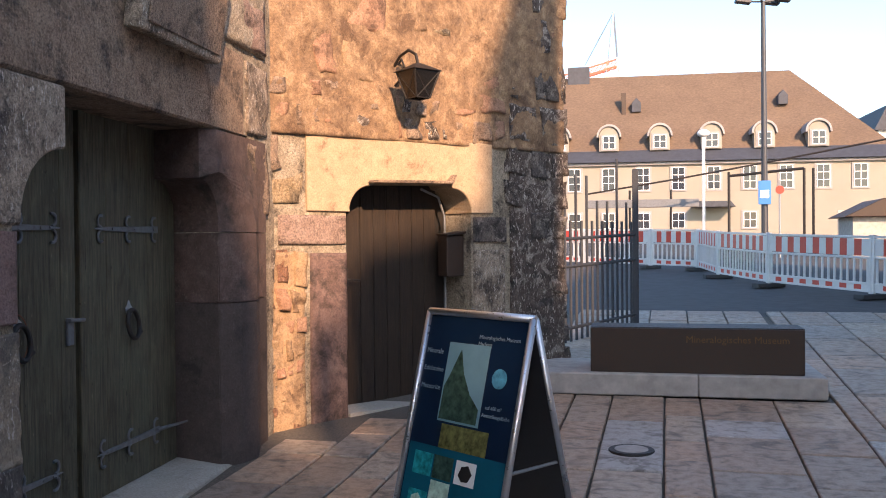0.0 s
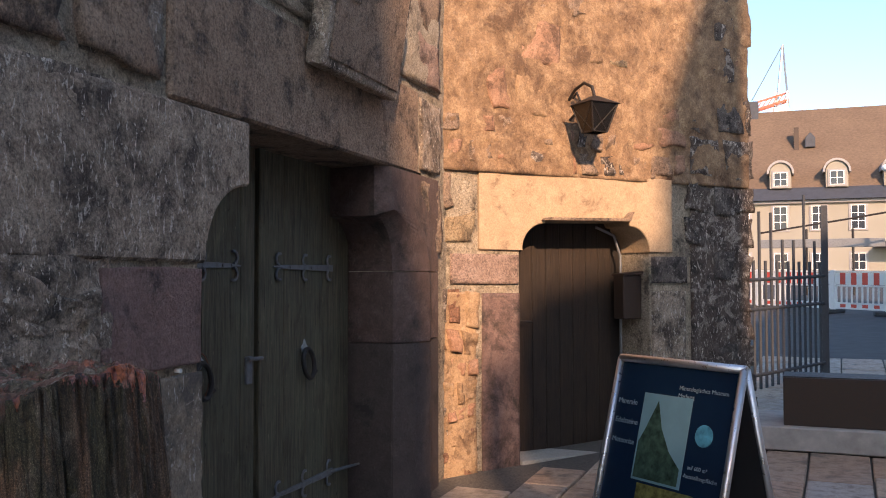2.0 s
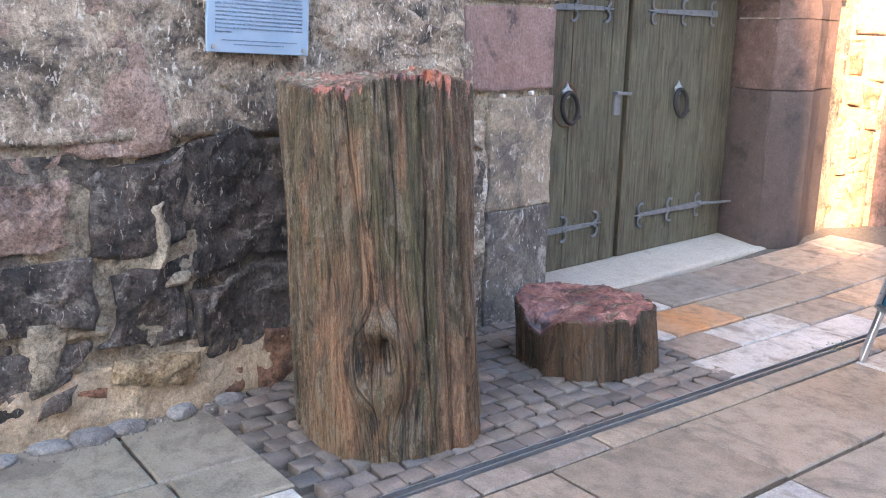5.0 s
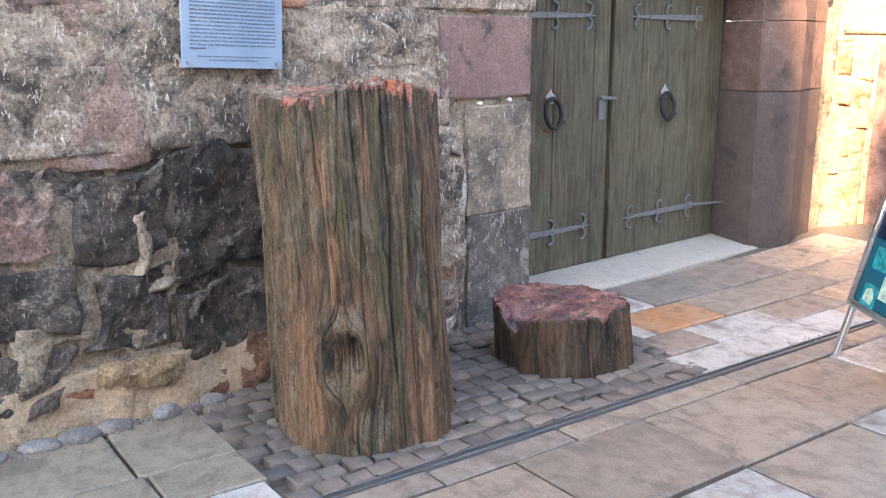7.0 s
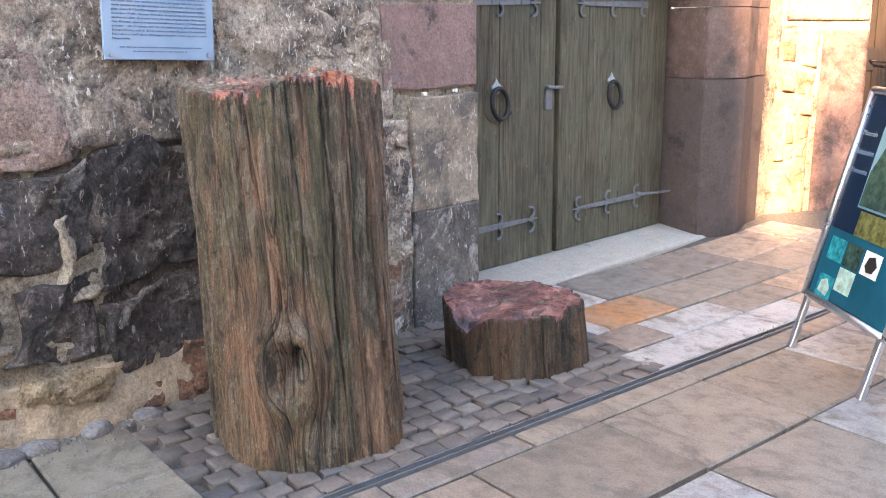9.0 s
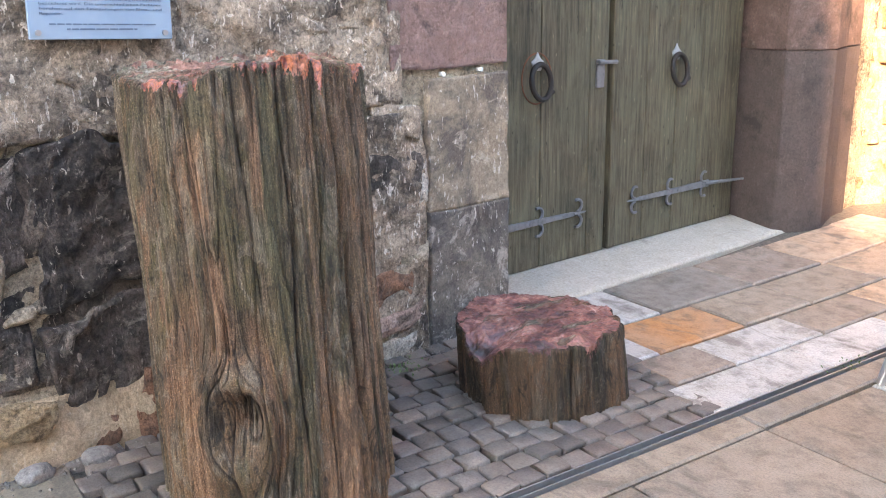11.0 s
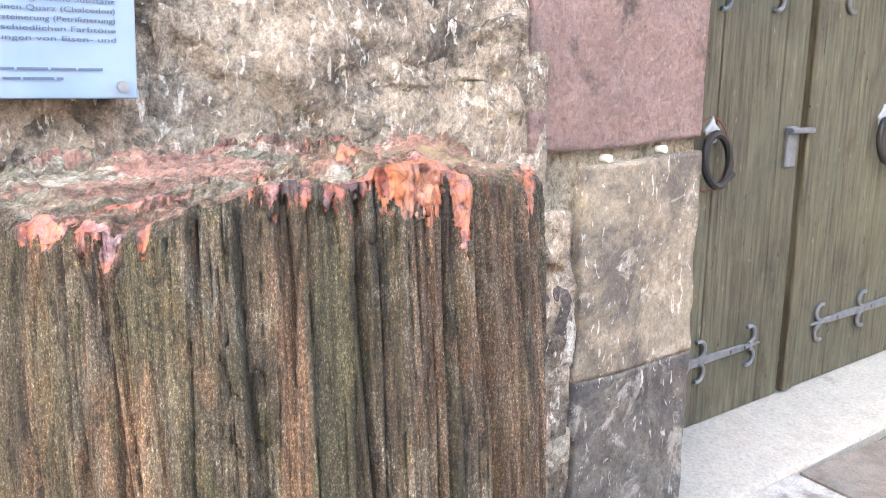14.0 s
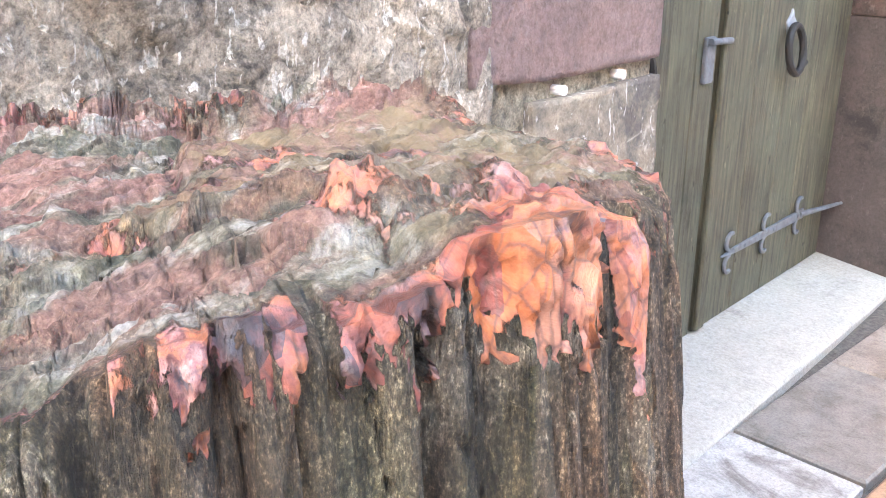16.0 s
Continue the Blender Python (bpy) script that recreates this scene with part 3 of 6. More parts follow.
def jamb_piece(z0, z1, mt, label=""):
    poly = [(6.776, 0.071), (6.897, -0.039), (7.05, -0.095), (7.34, -0.006), (7.5, -0.004), (7.5, 0.44), (6.85, 0.44)]
    n = len(poly)
    own = bmesh.new()
    a = [own.verts.new((x, y, z0 + 0.002)) for x, y in poly]
    b = [own.verts.new((x, y, z1 - 0.002)) for x, y in poly]
    own.faces.new(a[::-1])
    own.faces.new(b)
    for i in range(n):
        own.faces.new((a[i], a[(i + 1) % n], b[(i + 1) % n], b[i]))
    bmesh.ops.recalc_face_normals(own, faces=own.faces)
    bmesh.ops.bevel(own, geom=list(own.edges), offset=0.006, segments=2, affect="EDGES")
    bmesh.ops.transform(own, matrix=WL, verts=own.verts)
    return part("jamb_stone", own, mt, gate_surround, label)


jamb_piece(0.0, 1.12, JAMB, "dark red lower jamb stone")
jamb_piece(1.12, 1.602, JAMB_TOP)
for s_, z_ in ((4.095, 1.17), (4.3, 1.178)):
    part("plug", rod(WL @ Vector((s_, -0.006, z_)), WL @ Vector((s_, 0.05, z_)), 0.0095, 10), WHITE, wall_west, "white filler plug")
inner = [(6.776, 1.605)] + arc(6.47, 1.65, 0.306, 0, 90) + [(6.47, 2.276)]
front = [(6.897, 1.605)] + arc(6.56, 1.66, 0.337, 0, 88) + [(6.57, 2.276)]
outer = [(7.05, 1.605)] + [(7.05 - 0.012 * i, 1.66 + 0.04 * i) for i in range(10)] + [(6.93, 2.276)]
part("shoulder_stone", moulded_jamb(front, inner, outer, 0.071, 0.44), JAMB_TOP, gate_surround)
TS = Matrix(((0, 1, 0, 0), (1, 0, 0, 0), (0, 0, 1, 0), (0, 0, 0, 1)))
threshold = tagged(part("threshold", prism([(0.02, -0.1), (0.02, 0.012), (0.05, 0.022), (0.46, 0.05), (0.46, -0.1)], 4.48, 7.02, 0.008, None, WL @ TS), STEP, None), "pale worn stone threshold before the gate", "threshold", kind="structure")

# ---- the tower wall with the museum door ----
tower = wall_slab("wall_tower", [
    [(-0.4, -0.3), (0.8, -0.3), (0.8, 12), (-0.4, 12)],
    [(0.8, 2.1), (2.15, 2.1), (2.15, 12), (0.8, 12)],
    [(2.15, -0.3), (3.36, -0.3), (3.36, 12), (2.15, 12)]], BACK, 1.1, WT, "tall stone tower wall with sunlit sandstone and plaster patches")
for s0, s1, z0, z1, sd in ((0.0, 0.42, -0.1, 1.48, 65), (0.0, 3.36, 2.36, 7.0, 66), (2.6, 3.36, -0.1, 2.4, 67)):
    part("mortar", stone_face(s0, s1, z0, z1, 0.03, 0.008 if sd == 66 else -0.001, 0.03, 0.012, 0.01, 0.0, sd, 0.0, WT, 0.012), SOOT_SHADE if sd == 67 else TOWER, tower, "worn lime plaster")
keep2 = [(-0.2, 2.6, -1, 1.47), (0.12, 2.62, 1.47, 1.78), (0.42, 2.42, 1.7, 2.42)]
rows2 = [0.0, 0.22, 0.46, 0.7, 0.95, 1.2, 1.47, 1.78, 2.1, 2.42, 2.85, 3.3, 3.7, 4.2, 4.8, 5.4, 6.2]
courses(tower, WT, [(a, b, -0.05, 2.55) for a, b in zip(rows2, rows2[1:]) if a != 2.42], 9, [TOWER, TOWER, TOWER_PINK, OCHRE, TAN], keep2, res=0.04, wmin=0.22, wmax=0.7, rough=0.012)
courses(tower, WT, [(a, b, 0.02, 0.42) for a, b in ((0.0, 0.13), (0.14, 0.27), (0.28, 0.46), (0.47, 0.6), (0.61, 0.8), (0.81, 0.96), (0.97, 1.18), (1.19, 1.46))], 49, [TOWER, RUSTY, SOOT_SHADE, TOWER_PINK], [], res=0.02, wmin=0.12, wmax=0.3, rough=0.03)
# darker stones mixed in here stand in for a soft band of shade
courses(tower, WT, [(2.42, 2.64, -0.05, 2.55), (2.65, 2.85, -0.05, 2.55)], 39, [TOWER_PINK, TAN, SOOT_SHADE, TAN], keep2, res=0.035, wmin=0.16, wmax=0.5, rough=0.022)
courses(tower, WT, [(a, b, 2.55, 3.4) for a, b in zip(rows2[:11], rows2[1:12])], 19, [SOOT_SHADE, SOOT_SHADE, DARK], keep2, res=0.04, wmin=0.2, wmax=0.45, rough=0.02)
courses(tower, WT, [(a, b, 2.55, 3.4) for a, b in zip(rows2[11:], rows2[12:])], 29, [TOWER_PINK, TOWER, SOOT_SHADE], keep2, res=0.04, wmin=0.2, wmax=0.5, rough=0.02)
door_surround = empty("door_surround", "sandstone door surround with rounded shoulders", "door surround", kind="structure")
put_stone(door_surround, FOOTED, 0.42, 0.82, -0.05, 1.475, depth=0.4, seed=51, rough=0.008, frame_m=WT, wob=0.004, side=True)
put_stone(door_surround, PINK, 0.14, 0.82, 1.48, 1.775, depth=0.4, seed=52, rough=0.006, frame_m=WT, wob=0.004, side=True)
lint = [(0.42, 1.78), (0.82, 1.78)] + arc(1.04, 1.78, 0.22, 180, 90) + [(1.05, 2.02), (1.9, 2.04)] + arc(1.92, 1.78, 0.22, 90, 0) + [(2.14, 1.78), (2.4, 1.78), (2.4, 2.425), (0.42, 2.425)]
part("lintel_stone", prism(lint, -0.005, 0.4, 0.008, None, WT), LINTEL, door_surround, "pale cracked lintel stone")
put_stone(door_surround, GREY, 2.14, 2.58, -0.05, 1.475, depth=0.4, seed=53, rough=0.008, frame_m=WT, wob=0.0)
put_stone(door_surround, DARK, 2.14, 2.6, 1.48, 1.775, depth=0.4, seed=54, rough=0.006, frame_m=WT, wob=0.0)

# ---- gate leaves ----
def gate_leaf(name, seams, label):
    leaf = empty(name, label, "door", "leaves of the gate")
    for a, b in zip(seams, seams[1:]):
        part("plank", box(a + 0.002, b - 0.002, 0.41, 0.455, 0.05, 2.31, 0.004, None, WL), OAK, leaf)
    return leaf


def curl(cx, cz, r, a0, a1, y, thick):
    return tube([(cx + r * math.cos(radians(a)), y, cz + r * math.sin(radians(a))) for a in np.linspace(a0, a1, 9)], thick, 6)


def strap(parent, x_tip, x_end, z, mirror=1):
    """A forged strap hinge with curled side leaves and a three-lobed tip."""
    y = 0.396
    d = 1 if x_end > x_tip else -1
    bm = prism([(x_tip + d * 0.1, z - 0.012), (x_end, z - 0.022), (x_end, z + 0.022), (x_tip + d * 0.1, z + 0.012)], y, y + 0.012, 0.002)
    for f in (0.0, 0.42, 0.85):
        x = x_tip + d * 0.05 + (x_end - x_tip) * f
        for up in (1, -1):
            pts = [(x + d * 0.02 - d * 0.034 * math.sin(a), y + 0.004, z + up * (0.01 + 0.034 * (1 - math.cos(a)))) for a in np.linspace(0, 3.6, 11)]
            bm = tube(pts, 0.0085, 6, False, bm)
    bm = rod((x_tip + d * 0.1, y + 0.005, z), (x_tip, y + 0.005, z), 0.011, 8, bm, 0.004)
    for f in (0.25, 0.6, 0.92):
        x = x_tip + (x_end - x_tip) * f
        bm = rod((x, y - 0.006, z), (x, y + 0.004, z), 0.009, 8, bm)
    bmesh.ops.transform(bm, matrix=WL, verts=bm.verts)
    part("strap_hinge", bm, IRON, parent, "grey forged strap hinge with curled ends")


def ring_pull(parent, x, z):
    y = 0.40
    plate = prism([(x, z + 0.0), (x + 0.014, z - 0.028), (x + 0.042, z - 0.05), (x + 0.024, z - 0.095), (x - 0.024, z - 0.095), (x - 0.042, z - 0.05), (x - 0.014, z - 0.028)], y, y + 0.01, 0.002, None, WL)
    p = part("ring_plate", plate, PLATE, parent, "light grey pointed ring plate")
    ring = tube([(x + 0.068 * math.sin(a), y - 0.015 - 0.012 * (1 - math.cos(a)), z - 0.15 + 0.088 * math.cos(a)) for a in np.linspace(0, math.tau, 25)[:-1]], 0.0145, 8, True)
    ring = rod((x + 0.04, y - 0.035, z - 0.222), (x + 0.075, y - 0.04, z - 0.2), 0.012, 8, ring)
    bmesh.ops.transform(ring, matrix=WL, verts=ring.verts)
    part("ring", ring, BLACK_IRON, p, "dark iron pull ring")


RUST = plain("rust_stain", (0.16, 0.07, 0.04), 0.9, 0.3, 30)
gate_left = gate_leaf("gate_leaf", [4.36, 4.72, 5.068, 5.433, 5.582], "weathered green-grey oak gate leaf with ring pull")
gate_right = gate_leaf("gate_leaf", [5.608, 5.914, 6.191, 6.423, 6.82], "weathered green-grey oak gate leaf with strap hinges")
part("cover_strip", box(5.60, 5.66, 0.388, 0.41, 0.06, 2.3, 0.006, None, WL), OAK, gate_right)
for z in (0.305, 1.622):
    strap(gate_left, 5.42, 4.7, z)
    strap(gate_right, 5.77, 6.55, z)
part("hinge_pin", rod(WL @ Vector((6.5, 0.395, 0.31)), WL @ Vector((7.02, 0.3, 0.3)), 0.014, 8, None, 0.004), IRON, gate_right)
rust = tube([WL @ Vector((5.035 + 0.105 * math.sin(q), 0.4095, 1.06 + 0.128 * math.cos(q))) for q in np.linspace(0, math.tau, 37)[:-1]], 0.0042, 5, True)
part("rust_ring", rust, RUST, gate_left, "faint rust ring round the pull")
ring_pull(gate_left, 5.035, 1.195)
ring_pull(gate_right, 6.165, 1.185)
latch = part("latch", box(5.475, 5.535, 0.392, 0.41, 0.98, 1.13, 0.004, None, WL), IRON, gate_left, "grey iron slide latch")
part("bolt", rod(WL @ Vector((5.47, 0.38, 1.118)), WL @ Vector((5.615, 0.38, 1.112)), 0.011), IRON, latch)
# black sheet puts the shade behind the plank gaps into the material
gate_back = tagged(part("gate_rebate", box(4.3, 6.95, 0.47, 0.55, -0.1, 2.5, 0, None, WL), BLACK_IRON, None), "black sheet added behind the gate leaves to darken their gaps", "wall", kind="structure")

# ---- museum door ----
museum_door = empty("museum_door", "dark brown plank door in the tower, shut", "door", kind="structure")
for i in range(8):
    a = 0.86 + i * 0.14
    part("plank", box(a, a + 0.136, 0.33, 0.37, 0.1, 2.1, 0.005, None, WT), BROWN_WOOD, museum_door)
part("lock_plate", box(0.93, 1.0, 0.31, 0.33, 1.12, 1.3, 0.005, None, WT), BLACK_IRON, museum_door)
part("door_handle", tube([WT @ Vector(p) for p in ((0.96, 0.31, 1.2), (0.96, 0.26, 1.2), (0.98, 0.25, 1.2), (1.08, 0.25, 1.19))], 0.01), BLACK_IRON, museum_door)
# second added black sheet, which gives the door gaps their shade
tagged(part("door_rebate", box(0.75, 2.2, 0.4, 0.5, -0.1, 2.3, 0, None, WT), BLACK_IRON, None), "black sheet added behind the museum door to darken its gaps", "wall", kind="structure")
tagged(part("door_step", box(0.8, 2.2, -0.02, 0.42, -0.2, 0.11, 0.012, None, WT, 2), STEP, None), "pale stone door step", "step", kind="structure")
tagged(part("drip_board", prism([(1.0, 2.02), (1.86, 2.035), (1.9, 2.12), (1.84, 2.06), (1.02, 2.045)], -0.1, 0.02, 0.004, None, WT), TAN, None), "projecting stone drip ledge under the lintel", "ledge", kind="structure")
letter_box = empty("letter_box", "brown metal letter box beside the museum door", "letter box")
part("body", box(1.86, 2.06, 0.0, 0.14, 1.2, 1.58, 0.008, None, WT @ Matrix.Translation((0.07, 0.1, 0))), CORTEN, letter_box)
part("lid", prism([(1.85, 1.575), (2.07, 1.595), (2.07, 1.615), (1.85, 1.595)], -0.02, 0.15, 0.003, None, WT @ Matrix.Translation((0.07, 0.1, 0))), CORTEN, letter_box)
pipe = tagged(part("cable_pipe", tube([WT @ Vector(p) for p in ((1.75, 0.25, 2.0), (1.95, 0.25, 1.93), (2.02, 0.25, 1.75), (2.02, 0.25, 0.3))], 0.012), STEEL, None), "thin grey conduit pipe beside the door", "pipe")

# ---- wall lantern ----
lantern = empty("wall_lantern", "black wrought iron wall lantern on a scrolled bracket", "lantern")
LT = WT @ Matrix.Translation((1.28, 0, 0))
bm = tube([(0, 0.0, 3.02), (0, -0.1, 3.1), (0, -0.22, 3.13), (0, -0.32, 3.08), (0, -0.35, 3.0), (0, -0.35, 2.96)], 0.013)
bm = tube([(0, -0.02, 2.86), (0, -0.1, 2.9), (0, -0.16, 3.0), (0, -0.12, 3.07), (0, -0.07, 3.03)], 0.01, 8, False, bm)
bm = box(-0.03, 0.03, -0.005, 0.02, 2.8, 3.08, 0.004, bm)
bmesh.ops.transform(bm, matrix=LT, verts=bm.verts)
part("bracket", bm, BLACK_IRON, lantern)


def ring4(h, z):
    return [(-h, -0.35 - h, z), (h, -0.35 - h, z), (h, -0.35 + h, z), (-h, -0.35 + h, z)]


bm = bmesh.new()
bmesh.ops.create_cone(bm, cap_ends=True, segments=4, radius1=0.21, radius2=0.03, depth=0.07, matrix=Matrix.Translation((0, -0.35, 2.965)) @ Matrix.Rotation(radians(45), 4, "Z"))
bmesh.ops.transform(bm, matrix=LT, verts=bm.verts)
part("roof", bm, BLACK_IRON, lantern)
bm = None
lo, hi = ring4(0.068, 2.71), ring4(0.128, 2.93)
for i in range(4):
    for p, q in ((lo[i], hi[i]), (lo[i], lo[(i + 1) % 4]), (hi[i], hi[(i + 1) % 4]), (lo[i], hi[(i + 1) % 4]), (hi[i], lo[(i + 1) % 4])):
        bm = rod(p, q, 0.008 if (p, q) == (lo[i], hi[i]) else 0.005, 6, bm)
bmesh.ops.transform(bm, matrix=LT, verts=bm.verts)
part("cage", bm, BLACK_IRON, lantern)
m_, nt_, b_ = material("lantern_glass", 0.2, 0.0, (0.012, 0.01, 0.008))
b_.inputs["Transmission Weight"].default_value = 0.2
for i in range(4):
    bm = bmesh.new()
    bm.faces.new([bm.verts.new(LT @ Vector(p)) for p in (lo[i], lo[(i + 1) % 4], hi[(i + 1) % 4], hi[i])])
    part("pane", bm, m_, lantern)

# ---- stone tablet over the gate ----
tablet = empty("wall_tablet", "grey stone tablet leaning out over the gate", "tablet")
TB = WL @ pose(0, 0.02, 2.68, 0, 0, 0) @ pose(0, 0, 0, 9, 0, 0)
part("slab", box(5.36, 6.42, -0.13, -0.02, 0.0, 0.75, 0.02, None, TB, 2), GREY, tablet)
part("frame_edge", box(5.42, 6.36, -0.142, -0.128, 0.05, 0.7, 0.006, None, TB), TAN, tablet)
part("emblem", box(5.55, 5.68, -0.15, -0.14, 0.4, 0.58, 0.004, None, TB), GREY, tablet)

# ---- information plaque ----
plaque = empty("information_plaque", "pale blue glass plaque with printed text, screwed to the wall", "plaque")
m_, nt_, b_ = material("pale_blue_plaque", 0.18, 0.0, (0.25, 0.35, 0.46))
n_ = cloud(nt_, spot(nt_), 3, 4)
nt_.links.new(ramp(nt_, n_, [(0.3, (0.2, 0.3, 0.41)), (0.7, (0.3, 0.4, 0.5))]), b_.inputs["Base Color"])
INK = plain("grey_blue_ink", (0.085, 0.13, 0.2), 0.6)
PL = WL @ Matrix.Translation((2.492, -0.045, 1.382))
PL = PL @ pose(0, 0, 0, 0, 2.2, 0)
part("panel", box(0, 0.44, -0.006, 0.006, 0, 0.33, 0.002, None, PL), m_, plaque)
for sx, sz in ((0.025, 0.02), (0.415, 0.02), (0.025, 0.31), (0.415, 0.31)):
    part("standoff_screw", rod(PL @ Vector((sx, -0.014, sz)), PL @ Vector((sx, 0.05, sz)), 0.009, 12), STEEL, plaque)


def words(parent, text, size, m, mat_, name="lettering", align="LEFT"):
    cu = bpy.data.curves.new("txt", "FONT")
    cu.body, cu.size, cu.align_x, cu.resolution_u = text, size, align, 2
    cu.extrude = 0.0006
    tmp = bpy.data.objects.new("txt", cu)
    me = bpy.data.meshes.new_from_object(tmp)
    me.transform(m)
    bpy.data.objects.remove(tmp)
    return part(name, me, mat_, parent)


FACE = pose(0, 0, 0, 90, 0, 0)
words(plaque, "Baumversteinerungen aus Arizona", 0.0175, PL @ Matrix.Translation((0.22, -0.008, 0.288)) @ FACE, INK, align="CENTER")
LINES = ["", "", "", "", "", "die es heute nicht mehr", "gibt. Durch \u00dcberflutungen und Sedimentationsvorg\u00e4nge", "wurden Teile dieser W\u00e4lder begraben. In einem lang", "andauernden Prozess wurde die organische Substanz",
         "der B\u00e4ume durch mikrokristallinen Quarz (Chalcedon)", "ersetzt - ein Prozess, der als Versteinerung (Petrifizierung)", "bezeichnet wird. Die unterschiedlichen Farbt\u00f6ne", "beruhen auf den Einlagerungen von Eisen- und", "Manganoxiden.", "", "", ""]
rng = random.Random(4)


def bar_line(x, end, z, h):
    while x < end:
        w = min(rng.uniform(0.014, 0.05), end - x)
        part("text_bar", box(x, x + max(0.004, w - 0.004), -0.0075, -0.0062, z, z + h, 0, None, PL), INK, plaque)
        x += w


for i, text in enumerate(LINES):
    z = 0.2625 - i * 0.0146
    if i in (14,):
        continue
    if i >= 15:
        bar_line(0.06 if i == 15 else 0.11, 0.39 if i == 15 else 0.33, z, 0.004)
        continue
    if i == 5:
        bar_line(0.035, 0.215, z, 0.0055)
    if text:
        ob = words(plaque, text, 0.0115, Matrix.Identity(4), INK)
        ob.name = "lettering"
        w = max(v.co.x for v in ob.data.vertices)
        want = 0.375 if i not in (5, 13) else (0.185 if i == 5 else w)
        ob.data.transform(PL @ Matrix.Translation((0.0335 if i != 5 else 0.223, -0.007, z)) @ FACE @ Matrix.Diagonal((want / w, 1, 1, 1)))
    else:
        bar_line(0.035, 0.408, z, 0.0055)


# ---- petrified logs ----
def fossil_material(name, dim=1.0, jasper_tones=None, hue_scale=13.0, shards=0.14):
    m, nt, b = material(name, 0.78)
    grain = cloud(nt, spot(nt, (1, 1, 0.06)), 24, 7, 0.62, 0.6)
    fibre = cloud(nt, spot(nt, (1, 1, 0.06)), 75, 6, 0.7, 0.3)
    zone = cloud(nt, spot(nt, (1, 1, 0.13)), 6.0, 4, 0.5, 1.1)
    zone2 = cloud(nt, spot(nt, (1, 1, 0.2), (0, 0, 50)), 9.0, 5, 0.6, 0.6)
    speck = cloud(nt, spot(nt), 230, 5, 0.8)
    blotch = cloud(nt, spot(nt), 13, 7, 0.7, 0.5)

    def t(*rgb):
        return tuple(x * dim for x in rgb)

    def wood(r, g, bl):
        return (r * dim * 0.56, g * dim * 0.52, bl * dim * 0.45)

    col = ramp(nt, zone, [(0.34, wood(0.15, 0.12, 0.09)), (0.41, wood(0.1, 0.085, 0.06)), (0.46, wood(0.13, 0.12, 0.065)), (0.5, wood(0.2, 0.165, 0.125)), (0.545, wood(0.13, 0.105, 0.08)), (0.585, wood(0.29, 0.19, 0.125)), (0.63, wood(0.22, 0.185, 0.15)), (0.7, wood(0.3, 0.24, 0.18))])
    col = mix(nt, ramp(nt, zone2, [(0.57, 0.0), (0.63, 0.6)]), col, wood(0.31, 0.18, 0.115))
    col = mix(nt, ramp(nt, zone2, [(0.37, 0.7), (0.43, 0.0)]), col, wood(0.12, 0.12, 0.075))
    high = put(nt, "ShaderNodeSeparateXYZ", {0: spot(nt)}).outputs[2]
    tanf = put(nt, "ShaderNodeMath", {0: ramp(nt, high, [(0.1, 0.7), (0.8, 0.0)]), 1: ramp(nt, cloud(nt, spot(nt, (1, 1, 0.2)), 6, 5, 0.6, 0.7), [(0.45, 0.0), (0.55, 1.0)])}, operation="MULTIPLY").outputs[0]
    col = mix(nt, tanf, col, wood(0.37, 0.235, 0.14))
    # weathered grey skin worn off in flakes
    skin = cloud(nt, spot(nt, (1, 1, 0.5)), 15, 8, 0.72, 0.8)
    col = mix(nt, ramp(nt, skin, [(0.53, 0.0), (0.57, 0.7)]), col, wood(0.3, 0.27, 0.225))
    col = mix(nt, ramp(nt, skin, [(0.39, 0.8), (0.44, 0.0)]), col, wood(0.055, 0.045, 0.033))
    for name_, tone_a, tone_b in (("olive", (0.05, 0.046, 0.022), (0.13, 0.115, 0.06)), ("tan", (0.12, 0.07, 0.04), (0.3, 0.175, 0.1))):
        mask = put(nt, "ShaderNodeAttribute", attribute_name=name_).outputs["Fac"]
        mask = put(nt, "ShaderNodeMath", {0: mask, 1: ramp(nt, cloud(nt, spot(nt, (1, 1, 0.15)), 30, 6, 0.7), [(0.3, 0.35), (0.55, 1.0)])}, operation="MULTIPLY").outputs[0]
        col = mix(nt, mask, col, mix(nt, grain, t(*tone_a), t(*tone_b)))
    crack_shade = put(nt, "ShaderNodeAttribute", attribute_name="crack").outputs["Fac"]
    col = mix(nt, 0.9, col, ramp(nt, grain, [(0.33, 0.45), (0.47, 0.95), (0.66, 1.35)]), "MULTIPLY")
    col = mix(nt, 0.65, col, ramp(nt, fibre, [(0.34, 0.55), (0.48, 0.98), (0.66, 1.25)]), "MULTIPLY")
    col = mix(nt, 0.9, col, ramp(nt, speck, [(0.36, 0.55), (0.5, 0.98), (0.58, 1.2), (0.66, 1.7)]), "MULTIPLY")
    thread = cloud(nt, spot(nt, (1, 1, 0.045)), 330, 4, 0.7)
    glint = cloud(nt, spot(nt, (1, 1, 0.5)), 520, 3, 0.8)
    col = mix(nt, 0.6, col, ramp(nt, thread, [(0.34, 0.5), (0.5, 1.0), (0.64, 1.4)]), "MULTIPLY")
    col = mix(nt, 0.9, col, ramp(nt, glint, [(0.36, 0.45), (0.52, 1.0), (0.59, 1.5), (0.66, 3.2)]), "MULTIPLY")
    # broken jasper
    cell = put(nt, "ShaderNodeTexVoronoi", {"Vector": spot(nt, (1, 1, 0.55), (20, 35, 15)), "Scale": 48.0})
    shard = cell.outputs["Color"]
